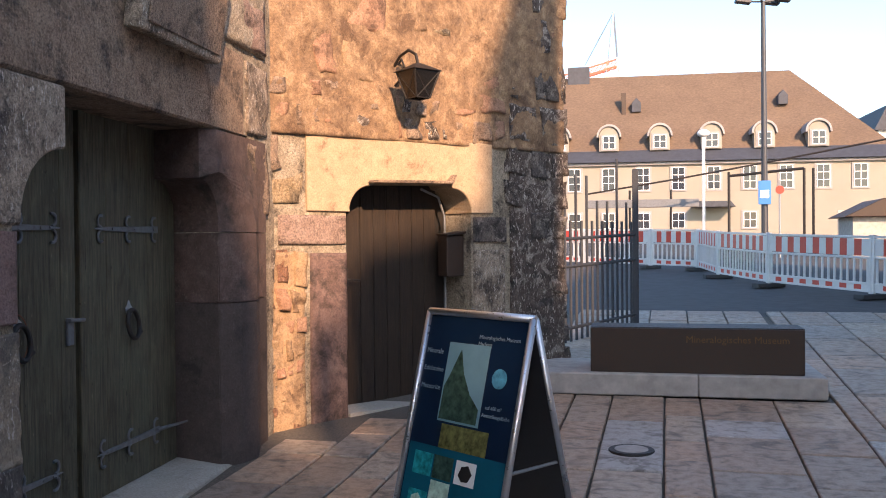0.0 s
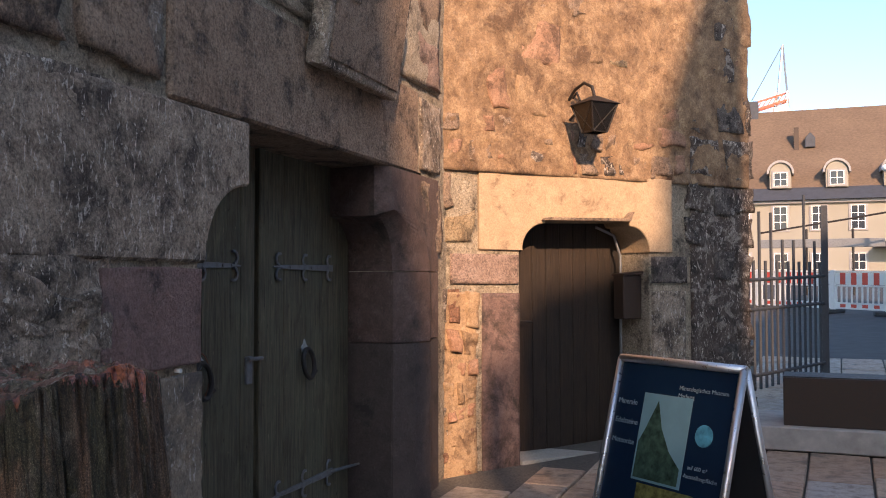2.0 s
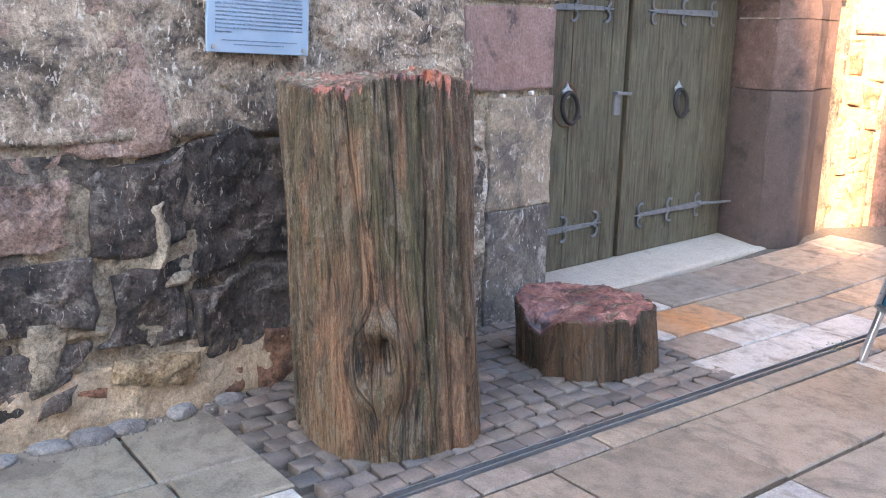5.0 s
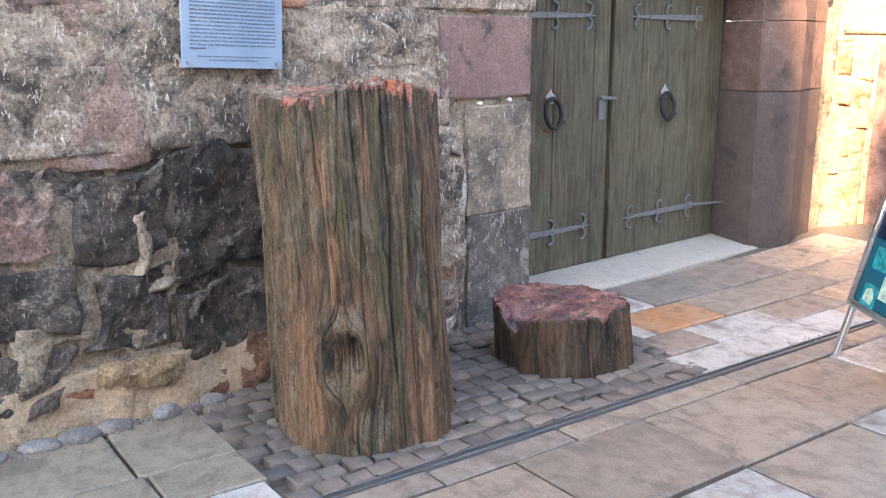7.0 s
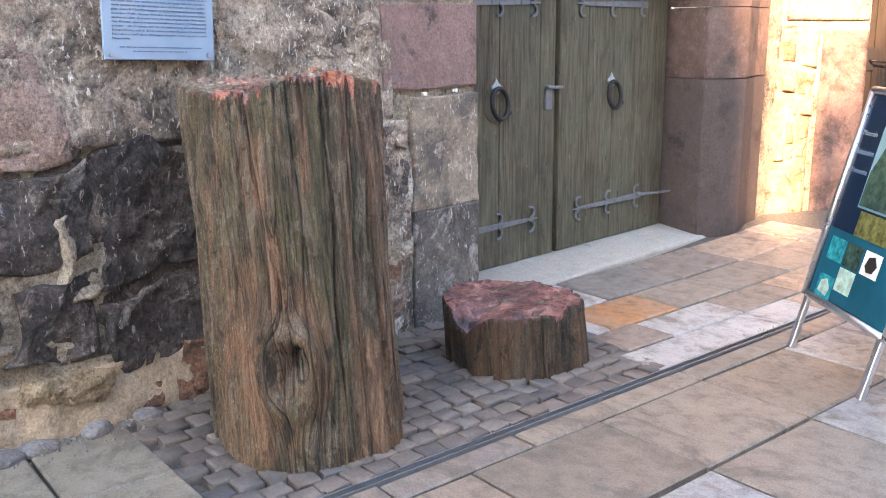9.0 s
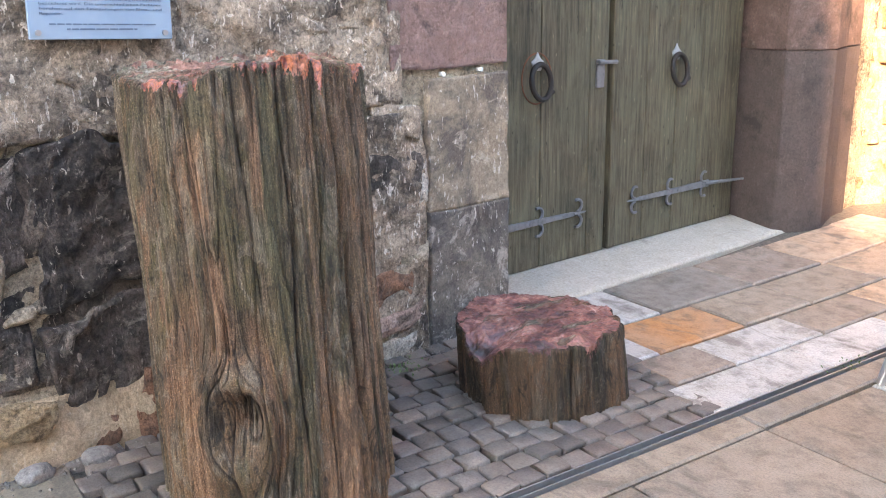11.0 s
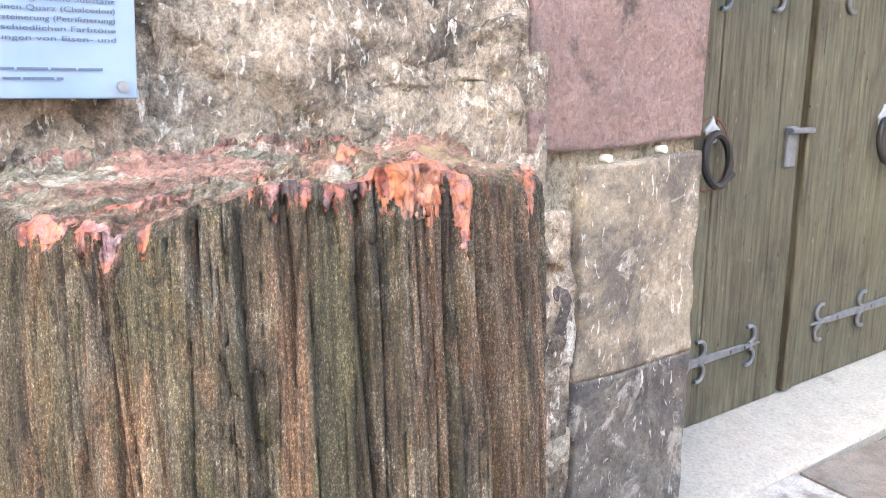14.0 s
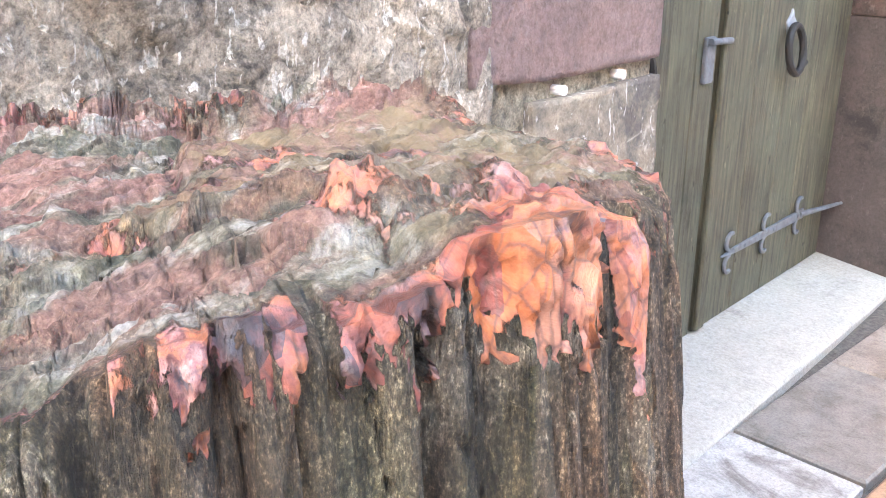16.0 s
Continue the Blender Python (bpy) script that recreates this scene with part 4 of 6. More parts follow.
    hue = put(nt, "ShaderNodeMath", {0: cloud(nt, spot(nt), hue_scale, 6, 0.65, 0.8), 1: put(nt, "ShaderNodeMath", {0: put(nt, "ShaderNodeSeparateColor", {0: shard}).outputs[0], 1: shards}, operation="MULTIPLY").outputs[0]}, operation="ADD").outputs[0]
    tones = jasper_tones or [(0.4, (0.05, 0.038, 0.045)), (0.45, (0.12, 0.055, 0.052)), (0.5, (0.27, 0.09, 0.07)), (0.55, (0.36, 0.115, 0.075)), (0.585, (0.44, 0.15, 0.07)), (0.63, (0.39, 0.155, 0.1)), (0.66, (0.22, 0.085, 0.08)), (0.71, (0.37, 0.19, 0.16)), (0.76, (0.13, 0.11, 0.13)), (0.82, (0.42, 0.36, 0.33))]
    jas = ramp(nt, hue, tones)
    warm = put(nt, "ShaderNodeMath", {0: put(nt, "ShaderNodeAttribute", attribute_name="hot").outputs["Fac"], 1: ramp(nt, cloud(nt, spot(nt), 26, 4, 0.6, 0.6), [(0.4, 0.1), (0.5, 0.95)])}, operation="MULTIPLY").outputs[0]
    jas = mix(nt, warm, jas, ramp(nt, put(nt, "ShaderNodeSeparateColor", {0: shard}).outputs[1], [(0.0, (0.22, 0.06, 0.05)), (0.3, (0.38, 0.105, 0.045)), (0.7, (0.46, 0.15, 0.055)), (1.0, (0.42, 0.19, 0.12))]))
    seam = put(nt, "ShaderNodeTexVoronoi", {"Vector": spot(nt, (1, 1, 0.7), (35, 10, 40)), "Scale": 62.0}, feature="DISTANCE_TO_EDGE").outputs["Distance"]
    jas = mix(nt, ramp(nt, seam, [(0.01, 0.6), (0.06, 0.0)]), jas, (0.11, 0.06, 0.055))
    jas = mix(nt, 0.6, jas, ramp(nt, cloud(nt, spot(nt), 90, 5, 0.7), [(0.33, 0.5), (0.5, 1.0), (0.66, 1.5)]), "MULTIPLY")
    jas = mix(nt, 0.8, jas, ramp(nt, blotch, [(0.34, 0.45), (0.5, 1.0), (0.65, 1.3)]), "MULTIPLY")
    jm = put(nt, "ShaderNodeAttribute", attribute_name="jasper").outputs["Fac"]
    rag = put(nt, "ShaderNodeMath", {0: cloud(nt, spot(nt, (1, 1, 0.3)), 75, 7, 0.8), 1: 0.5}, operation="SUBTRACT").outputs[0]
    edge = put(nt, "ShaderNodeMath", {0: jm, 1: put(nt, "ShaderNodeMath", {0: rag, 1: 1.3}, operation="MULTIPLY").outputs[0]}, operation="ADD").outputs[0]
    jf = ramp(nt, edge, [(0.48, 0.0), (0.56, 1.0)])
    col = mix(nt, jf, col, jas)
    gm = put(nt, "ShaderNodeAttribute", attribute_name="crust").outputs["Fac"]
    g1, g2 = cloud(nt, spot(nt, (1.5, 0.55, 1)), 40, 9, 0.72, 0.4), cloud(nt, spot(nt, (1.8, 0.5, 1)), 8, 5, 0.6, 1.0)
    gcol = ramp(nt, g1, [(0.36, t(0.03, 0.027, 0.021)), (0.44, t(0.14, 0.12, 0.085)), (0.52, t(0.29, 0.245, 0.18)), (0.56, t(0.4, 0.36, 0.29)), (0.65, t(0.52, 0.49, 0.43))])
    gcol = mix(nt, ramp(nt, g2, [(0.45, 0.0), (0.53, 0.85)]), gcol, mix(nt, g1, t(0.12, 0.045, 0.035), t(0.48, 0.25, 0.19)))
    gcol = mix(nt, ramp(nt, g2, [(0.36, 0.6), (0.44, 0.0)]), gcol, mix(nt, g1, t(0.035, 0.04, 0.02), t(0.24, 0.24, 0.14)))
    gcol = mix(nt, 0.55, gcol, ramp(nt, speck, [(0.33, 0.35), (0.5, 1.1), (0.66, 1.8)]), "MULTIPLY")
    sandy = put(nt, "ShaderNodeAttribute", attribute_name="sand").outputs["Fac"]
    sandy = put(nt, "ShaderNodeMath", {0: sandy, 1: ramp(nt, cloud(nt, spot(nt), 22, 6, 0.7), [(0.4, 0.2), (0.55, 0.95)])}, operation="MULTIPLY").outputs[0]
    gcol = mix(nt, sandy, gcol, mix(nt, g1, t(0.1, 0.085, 0.035), t(0.42, 0.29, 0.17)))
    col = mix(nt, gm, col, gcol)
    # shade inside cracks, clefts and the knot hollow is put into the colour
    col = mix(nt, ramp(nt, crack_shade, [(0.15, 0.0), (0.9, 0.75)]), col, (0.014, 0.011, 0.009))
    nt.links.new(col, b.inputs["Base Color"])
    nt.links.new(mix(nt, jf, (0.8, 0.8, 0.8), (0.42, 0.42, 0.42)), b.inputs["Roughness"])
    calm = put(nt, "ShaderNodeMath", {0: 1.0, 1: jf}, operation="SUBTRACT").outputs[0]

    bare = put(nt, "ShaderNodeMath", {0: 1.0, 1: gm}, operation="SUBTRACT").outputs[0]
    calm = put(nt, "ShaderNodeMath", {0: calm, 1: bare}, operation="MULTIPLY").outputs[0]

    def only(sock, mask):
        return put(nt, "ShaderNodeMath", {0: sock, 1: mask}, operation="MULTIPLY").outputs[0]

    bump(nt, b, [(only(grain, calm), 1.0), (only(fibre, calm), 0.9), (only(skin, calm), 0.8), (only(speck, calm), 0.3), (blotch, 0.6), (only(g1, gm), 1.0), (only(cell.outputs["Distance"], jf), 0.5), (only(thread, calm), 0.35)], 1.0, 0.01)
    return m


FOSSIL = fossil_material("petrified_wood")
FOSSIL_DARK = fossil_material("dark_petrified_wood", 0.55, [(0.36, (0.035, 0.028, 0.03)), (0.46, (0.1, 0.045, 0.045)), (0.54, (0.2, 0.085, 0.07)), (0.62, (0.31, 0.16, 0.13)), (0.7, (0.4, 0.31, 0.28))], 7.0, 0.05)


def smooth(x, a, b):
    t = np.clip((x - a) / (b - a), 0, 1)
    return t * t * (3 - 2 * t)


def log_thing(name, label, c0, c1, r_low, r_mid, r_top, height, seed, nth, nz, nr, dip, knots=(), orange=(), lobes=0.05, red_top=0.0, bumpy=1.0, mat_=None, chips=1.0, clefts=(), tints=(), top=None, notches=()):
    """A trunk turned to stone: fluted and cracked sides, a broken top with terraces and a rim of jasper chips."""
    th = np.linspace(0, math.tau, nth, endpoint=False)
    ring_p = np.stack([np.cos(th), np.sin(th), th * 0], -1)
    col_v = cells(np.stack([th / math.tau * 46, th * 0 + 0.5], -1), seed + 40)[0]
    rim = height + 0.012 * fbm(ring_p * 3.0, 3, seed + 1) + chips * (0.011 * np.round(1.5 * fbm(ring_p * 6.0, 2, seed + 2)) + 0.006 * col_v) + dip(th)
    if top is not None:
        rim = top(0.35 * np.cos(th), 0.35 * np.sin(th), seed)[0] + 0.004 * np.round(1.5 * fbm(ring_p * 7.0, 2, seed + 2)) + 0.004 * col_v
        for na, nw, nd in notches:
            rim = rim - nd * (np.abs((th - na + math.pi) % math.tau - math.pi) < nw * (1 + 0.3 * vnoise(ring_p * 30, seed)))
    f = np.linspace(0, 1, nz) ** 0.9
    z = -0.04 + f[None, :] * (rim[:, None] + 0.04)
    h = np.clip(z / height, 0, 1)
    cx, cy = c0[0] + (c1[0] - c0[0]) * h, c0[1] + (c1[1] - c0[1]) * h
    r = np.where(h < 0.5, r_low + (r_mid - r_low) * smooth(h, 0, 0.5), r_mid + (r_top - r_mid) * smooth(h, 0.5, 1.0))
    T = np.broadcast_to(th[:, None], z.shape)
    ct, st = np.cos(T), np.sin(T)
    P = np.stack([ct, st, z], -1)
    bend = np.zeros_like(z)
    jas = np.zeros_like(z)
    knot_mask = np.zeros_like(z)
    for kt, kz, kr, kd in knots:
        dt = (T - kt + math.pi) % math.tau - math.pi
        du, dz = dt * r, z - kz
        q = np.sqrt((du / kr) ** 2 + (dz / (kr * 1.4)) ** 2)
        bend = bend + 0.32 * np.sign(du) * np.exp(-(q / 1.7) ** 2) * np.clip(np.abs(du) / kr, 0, 1)
        knot_mask = np.maximum(knot_mask, np.exp(-q ** 4))
        r = r + 0.022 * np.exp(-((q - 1.35) / 0.5) ** 2) - kd * np.exp(-((np.sqrt(((du - 0.3 * kr) / (kr * 0.55)) ** 2 + ((dz - 0.25 * kr) / (kr * 0.8)) ** 2)) ** 3)) - 0.012 * np.exp(-q ** 4)
    Tb = T - bend
    G = np.stack([np.cos(Tb), np.sin(Tb), z * 0.22], -1)
    wide = fbm(G * 3.2, 3, seed + 3)
    flute = fbm(G * np.array([11, 11, 5.0]), 3, seed + 4)
    fine = fbm(G * np.array([34, 34, 9.0]), 3, seed + 5, 0.6)
    hair = vnoise(G * np.array([110, 110, 26.0]), seed + 6)
    cr = np.abs(vnoise(G * np.array([7.5, 7.5, 3.2]) + 0.12 * fine[..., None], seed + 7))
    crack = np.clip(1 - cr / 0.026, 0, 1) * smooth(vnoise(G * np.array([3, 3, 6.0]), seed + 8), -0.2, 0.25)
    cross = np.clip(1 - np.abs(vnoise(np.stack([ct * 6, st * 6, z * 16 + 0.6 * flute], -1), seed + 11)) / 0.06, 0, 1) * smooth(vnoise(np.stack([ct * 9, st * 9, z * 5], -1), seed + 12), 0.15, 0.4)
    cr2 = np.abs(vnoise(G * np.array([23, 23, 6.0]) + 0.1 * fine[..., None], seed + 17))
    crack2 = np.clip(1 - cr2 / 0.06, 0, 1) * smooth(vnoise(G * np.array([6, 6, 9.0]), seed + 18), -0.1, 0.3)
    lumps = vnoise(np.stack([ct * 2.2, st * 2.2, z * 2.2], -1), seed + 9)
    plain_r = r * (1 + lobes * fbm(np.stack([ct * 1.6, st * 1.6, z * 0.5], -1), 2, seed + 10)) + 0.013 * wide + 0.012 * lumps - 0.001
    r = r * (1 + lobes * fbm(np.stack([ct * 1.6, st * 1.6, z * 0.5], -1), 2, seed + 10)) + 0.013 * wide + 0.006 * flute + 0.003 * fine + 0.0008 * hair - 0.02 * crack - 0.006 * crack2 - 0.005 * cross + 0.012 * lumps
    spl, spl_e = cells(np.stack([Tb / math.tau * 36 + 0.3 * np.sin(Tb * 5), z * 2.2 + 3.0 * np.sin(Tb * 7)], -1), seed + 41)
    spl2, spl2_e = cells(np.stack([Tb / math.tau * 150, z * 4.0 + 2.0 * np.sin(Tb * 17)], -1), seed + 42)
    r = r + 0.006 * spl + 0.0022 * spl2 - 0.004 * np.clip(1 - spl_e / 0.06, 0, 1) - 0.0018 * np.clip(1 - spl2_e / 0.08, 0, 1)
    for a_top, a_low, wd, dp in clefts:
        dt = (T - (a_low + (a_top - a_low) * h) - 0.02 * np.sin(z * 9) + math.pi) % math.tau - math.pi
        g = np.exp(-(dt / wd) ** 2)
        r = r - dp * g * smooth(h, -0.1, 0.3)
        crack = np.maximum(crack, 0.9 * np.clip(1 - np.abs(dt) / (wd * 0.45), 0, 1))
    r = r - 0.01 * smooth(z, rim[:, None] - 0.015, rim[:, None]) ** 3
    kn = fbm(np.stack([ct * 40, st * 40, z * 14], -1), 4, seed + 13)
    r = r + knot_mask * 0.010 * kn
    depth = rim[:, None] - z
    band = (0.014 + 0.02 * fbm(ring_p * 6.0, 3, seed + 14) + 0.01 * col_v)[:, None]
    tooth = 0.016 * cells(np.stack([T / math.tau * 170, z * 46 + 2.0 * np.sin(T * 41)], -1), seed + 70)[0] + 0.007 * cells(np.stack([T / math.tau * 420, z * 130 + 2.0 * np.sin(T * 90)], -1), seed + 71)[0]
    jas = np.clip((band - depth + tooth) / 0.006 + 0.5, 0, 1) * (0.4 + 0.35 * smooth(fbm(ring_p * 5.0, 2, seed + 15), -0.2, 0.3)[:, None])
    for a0, a1, dep in orange:
        dt = (T - a0 + math.pi) % math.tau - math.pi
        wdt = (a1 - a0)
        reach = dep * np.clip(1 - np.abs((dt - wdt / 2) / (wdt / 2)) ** 4, 0, 1) - 0.03 * (np.abs(dt - wdt / 2) > wdt / 2)
        jas = np.maximum(jas, np.clip((reach - depth + tooth) / 0.006 + 0.5, 0, 1))
    calm = 0.85 * smooth(jas, 0.3, 0.8)
    r = r * (1 - calm) + plain_r * calm
    x, y = cx + r * ct, cy + r * st
    warp_a, warp_b = 0.35 * vnoise(P * 30, seed + 60), 0.35 * vnoise(P * 30, seed + 61)
    chip, chip_e = cells(np.stack([T / math.tau * 135 + warp_a, z * 52 + 1.5 * np.sin(T * 31) + warp_b], -1), seed + 48)
    chip = chip + 0.8 * cells(np.stack([T / math.tau * 52 + warp_b, z * 21 + warp_a + np.sin(T * 17)], -1), seed + 49)[0]
    push = (0.0045 * chip - 0.003 * np.clip(1 - chip_e / 0.1, 0, 1)) * np.clip(jas, 0, 1) * smooth(depth, 0.0, 0.012)
    x, y = x + push * ct, y + push * st
    r_side = np.stack([x, y, z], -1)
    # mask that blackens cracks, splinter gaps and the knot hollow
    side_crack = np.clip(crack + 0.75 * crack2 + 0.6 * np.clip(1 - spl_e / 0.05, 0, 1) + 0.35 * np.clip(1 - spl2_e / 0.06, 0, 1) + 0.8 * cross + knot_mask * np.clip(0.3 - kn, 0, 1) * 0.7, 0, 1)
    thing = empty(name, label, "fossil log", "petrified logs", at=None)
    olive, tan = np.zeros_like(z), np.zeros_like(z)
    for kind, ta, tw, z0, z1, amount in tints:
        dt = (Tb - ta + 0.03 * fine + 0.035 * vnoise(np.stack([z * 7, T * 0, T * 0 + ta], -1), seed) + math.pi) % math.tau - math.pi
        g = amount * np.exp(-(dt / tw) ** 4) * smooth(z, z0 - 0.06, z0 + 0.06) * (1 - smooth(z, z1 - 0.06, z1 + 0.06))
        if kind == "olive":
            olive = np.maximum(olive, g)
        else:
            tan = np.maximum(tan, g)
    me = mesh_np("trunk", r_side.reshape(-1, 3), grid_faces(nth, nz, True))
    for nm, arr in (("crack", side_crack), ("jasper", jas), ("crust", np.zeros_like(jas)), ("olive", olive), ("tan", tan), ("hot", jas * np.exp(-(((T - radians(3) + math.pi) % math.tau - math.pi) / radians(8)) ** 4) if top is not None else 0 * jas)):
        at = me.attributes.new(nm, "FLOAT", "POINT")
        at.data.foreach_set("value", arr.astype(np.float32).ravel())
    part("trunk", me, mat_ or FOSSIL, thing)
    # broken top
    k = (1 - np.linspace(0, 1, nr) ** 1.25)
    ex, ey = r_side[:, -1, 0], r_side[:, -1, 1]
    X = c1[0] + (ex[:, None] - c1[0]) * k[None, :]
    Y = c1[1] + (ey[:, None] - c1[1]) * k[None, :]
    q = np.stack([X, Y, np.zeros_like(X)], -1)
    relief = 0.035 * fbm(q * 3.5, 3, seed + 20)
    terr = fbm(q * np.array([13, 4, 1]) + 0.3 * fbm(q * 14, 2, seed + 21)[..., None], 3, seed + 22)
    relief = relief + 0.026 * (np.floor(terr * 4) / 4 + 0.25 * smooth(terr * 4 % 1, 0.75, 1.0)) * 2 + 0.011 * fbm(q * 26, 4, seed + 23, 0.6) + 0.009 * np.abs(fbm(q * 60, 3, seed + 24))
    warp = q[..., :2] + 0.02 * np.stack([fbm(q * 9, 2, seed + 43), fbm(q * 9, 2, seed + 44)], -1)
    sh1, sh1_e = cells(warp * np.array([24, 9]), seed + 45)
    sh2, sh2_e = cells(warp * np.array([62, 28]), seed + 46)
    sh3, sh3_e = cells(warp * np.array([130, 70]), seed + 47)
    relief = relief + 0.012 * sh1 + 0.006 * sh2 + 0.0025 * sh3 - 0.008 * np.clip(1 - sh1_e / 0.1, 0, 1) - 0.003 * np.clip(1 - sh2_e / 0.12, 0, 1)
    inner = height + 0.004 + relief * bumpy + (0.7 * np.minimum(0, dip(th))[:, None] + 0.022 * bumpy) * smooth(k, 0.1, 0.9)[None, :] - 0.022 * bumpy
    inside = smooth(1 - k, 0.02, 0.22)[None, :]
    Z = rim[:, None] * (1 - inside) + inner * inside + 0.005 * fbm(q * 40, 3, seed + 25) * (k[None, :] < 0.999)
    if top is not None:
        lift, plateau, red, rubble = top(X - c1[0], Y - c1[1], seed)
        rough = 0.005 * fbm(q * 26, 4, seed + 23, 0.6) + 0.004 * np.abs(fbm(q * 60, 3, seed + 24)) + 0.005 * sh1 * (1 - 0.6 * plateau) + 0.003 * sh2 + 0.0015 * sh3
        rough = rough + rubble * (0.012 * sh2 + 0.006 * sh3 + 0.012 * fbm(q * 18, 3, seed + 27))
        inside = smooth(1 - k, 0.0, 0.06)[None, :]
        Z = rim[:, None] * (1 - inside) + (lift + rough) * inside
    me = mesh_np("broken_top", np.stack([X, Y, Z], -1).reshape(-1, 3), grid_faces(nth, nr, True))
    jt = smooth(fbm(q * np.array([17, 5, 1]), 4, seed + 26), 0.41 - red_top, 0.62 - red_top)
    jt = np.maximum(jt, (jas[:, -1][:, None] * (1 - smooth(1 - k, 0.06, 0.2))[None, :]))
    crust = np.clip(1 - 1.3 * jt, 0, 1) * (inside * 0.9)
    sand, hot = np.zeros_like(jt), np.zeros_like(jt)
    if top is not None:
        jt = np.clip(red + 0.22 * fbm(q * np.array([26, 12, 1]), 4, seed + 28), 0, 1)
        jt = np.maximum(jt, (jas[:, -1][:, None] * (1 - smooth(1 - k, 0.02, 0.09))[None, :]))
        crust = np.clip(1 - 1.3 * jt, 0, 1) * smooth(1 - k, 0.0, 0.03)[None, :]
        sand = plateau * crust
        hot = np.exp(-((X - c1[0] - 0.34) ** 2 + (Y - c1[1] - 0.04) ** 2) / 0.075 ** 2)
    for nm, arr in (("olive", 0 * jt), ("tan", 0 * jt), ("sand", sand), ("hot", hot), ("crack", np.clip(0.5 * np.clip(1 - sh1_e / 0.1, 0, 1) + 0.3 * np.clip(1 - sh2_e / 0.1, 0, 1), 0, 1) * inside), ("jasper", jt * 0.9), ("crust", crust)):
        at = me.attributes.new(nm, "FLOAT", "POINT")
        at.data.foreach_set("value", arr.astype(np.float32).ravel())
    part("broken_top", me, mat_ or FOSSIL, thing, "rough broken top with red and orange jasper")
    return thing


TERRACE = [(0.5, -0.03), (0.33, -0.03), (0.225, 0.0), (0.16, -0.078), (0.05, 0.03), (-0.06, 0.13), (-0.05, 0.5), (0.5, 0.5)]


def near_line(px, py, a, b):
    ax, ay = b[0] - a[0], b[1] - a[1]
    f = np.clip(((px - a[0]) * ax + (py - a[1]) * ay) / (ax * ax + ay * ay), 0, 1)
    return np.hypot(px - a[0] - f * ax, py - a[1] - f * ay)


def tall_top(dx, dy, seed):
    """The broken top of the tall log: a raised terrace, a red shelf before it and rubble behind."""
    q = np.stack([dx, dy, np.zeros_like(dx)], -1)
    px, py = dx + 0.016 * fbm(q * 16, 4, seed + 50, 0.6), dy + 0.016 * fbm(q * 16, 4, seed + 51, 0.6)
    dist, inside = np.full(dx.shape, 9.0), np.zeros(dx.shape, bool)
    for a, b in zip(TERRACE, TERRACE[1:] + TERRACE[:1]):
        dist = np.minimum(dist, near_line(px, py, a, b))
        if a[1] != b[1]:
            inside = inside ^ (((a[1] > py) != (b[1] > py)) & (px < (b[0] - a[0]) * (py - a[1]) / (b[1] - a[1]) + a[0]))
    sd = np.where(inside, dist, -dist)
    plateau = smooth(sd, -0.006, 0.01)
    hump = np.exp(-((dx - 0.32) ** 2 + (dy - 0.06) ** 2) / 0.07 ** 2)
    shelf = np.exp(-((dx - 0.16) ** 2 + (dy + 0.22) ** 2) / 0.15 ** 2)
    back = smooth(-0.6 * dx + 0.8 * dy, 0.02, 0.14) * (1 - plateau) + (1 - plateau) * smooth(-dx, 0.03, 0.16)
    back = np.clip(back, 0, 1)
    ridge_red = np.exp(-(near_line(px, py, (-0.22, 0.0), (-0.09, 0.15)) / 0.028) ** 4)
    ridge_brown = np.exp(-(near_line(px, py, (-0.14, 0.19), (-0.05, 0.36)) / 0.035) ** 4)
    bulge = np.exp(-((dx - 0.32) ** 2 + (dy + 0.04) ** 2) / 0.16 ** 2)
    z = 1.292 + 0.034 * bulge + 0.014 * plateau + 0.01 * hump - 0.012 * shelf + 0.005 * fbm(q * 7, 3, seed + 52) - 0.012 * back + 0.018 * np.maximum(ridge_red, ridge_brown) - 0.03 * smooth(-dx, 0.2, 0.36)
    steps = fbm(q * np.array([9, 5, 1]), 3, seed + 53)
    z = z - 0.02 * plateau * smooth(dy - 0.5 * dx, 0.0, 0.2)
    z = z + 0.007 * (np.floor(steps * 5) / 5 + 0.2 * smooth(steps * 5 % 1, 0.7, 1.0))
    near_orange = np.exp(-((dx - 0.335) ** 2 + ((dy - 0.05) * 0.9) ** 2) / 0.06 ** 2)
    cliff = np.exp(-((sd + 0.004) / 0.012) ** 2) * (dy < 0.1)
    streak = smooth(fbm(q * np.array([34, 11, 1]) + 0.5 * fbm(q * 9, 2, seed + 54)[..., None], 4, seed + 55), 0.12, 0.4) * (0.35 + 0.65 * plateau)
    red = np.maximum.reduce([0.58 * streak, 0.95 * near_orange, 0.66 * shelf, 0.62 * cliff, 0.6 * ridge_red, 0.38 * smooth(np.hypot(dx, dy), 0.28, 0.34)])
    return z, plateau, red, back


def dip_small(t):
    d = (t - radians(-88) + math.pi) % math.tau - math.pi
    return -0.1 * np.exp(-(d / 0.33) ** 2)


def tint(kind, ang, half, z0, z1, amount):
    return kind, radians(ang), radians(half), z0, z1, amount


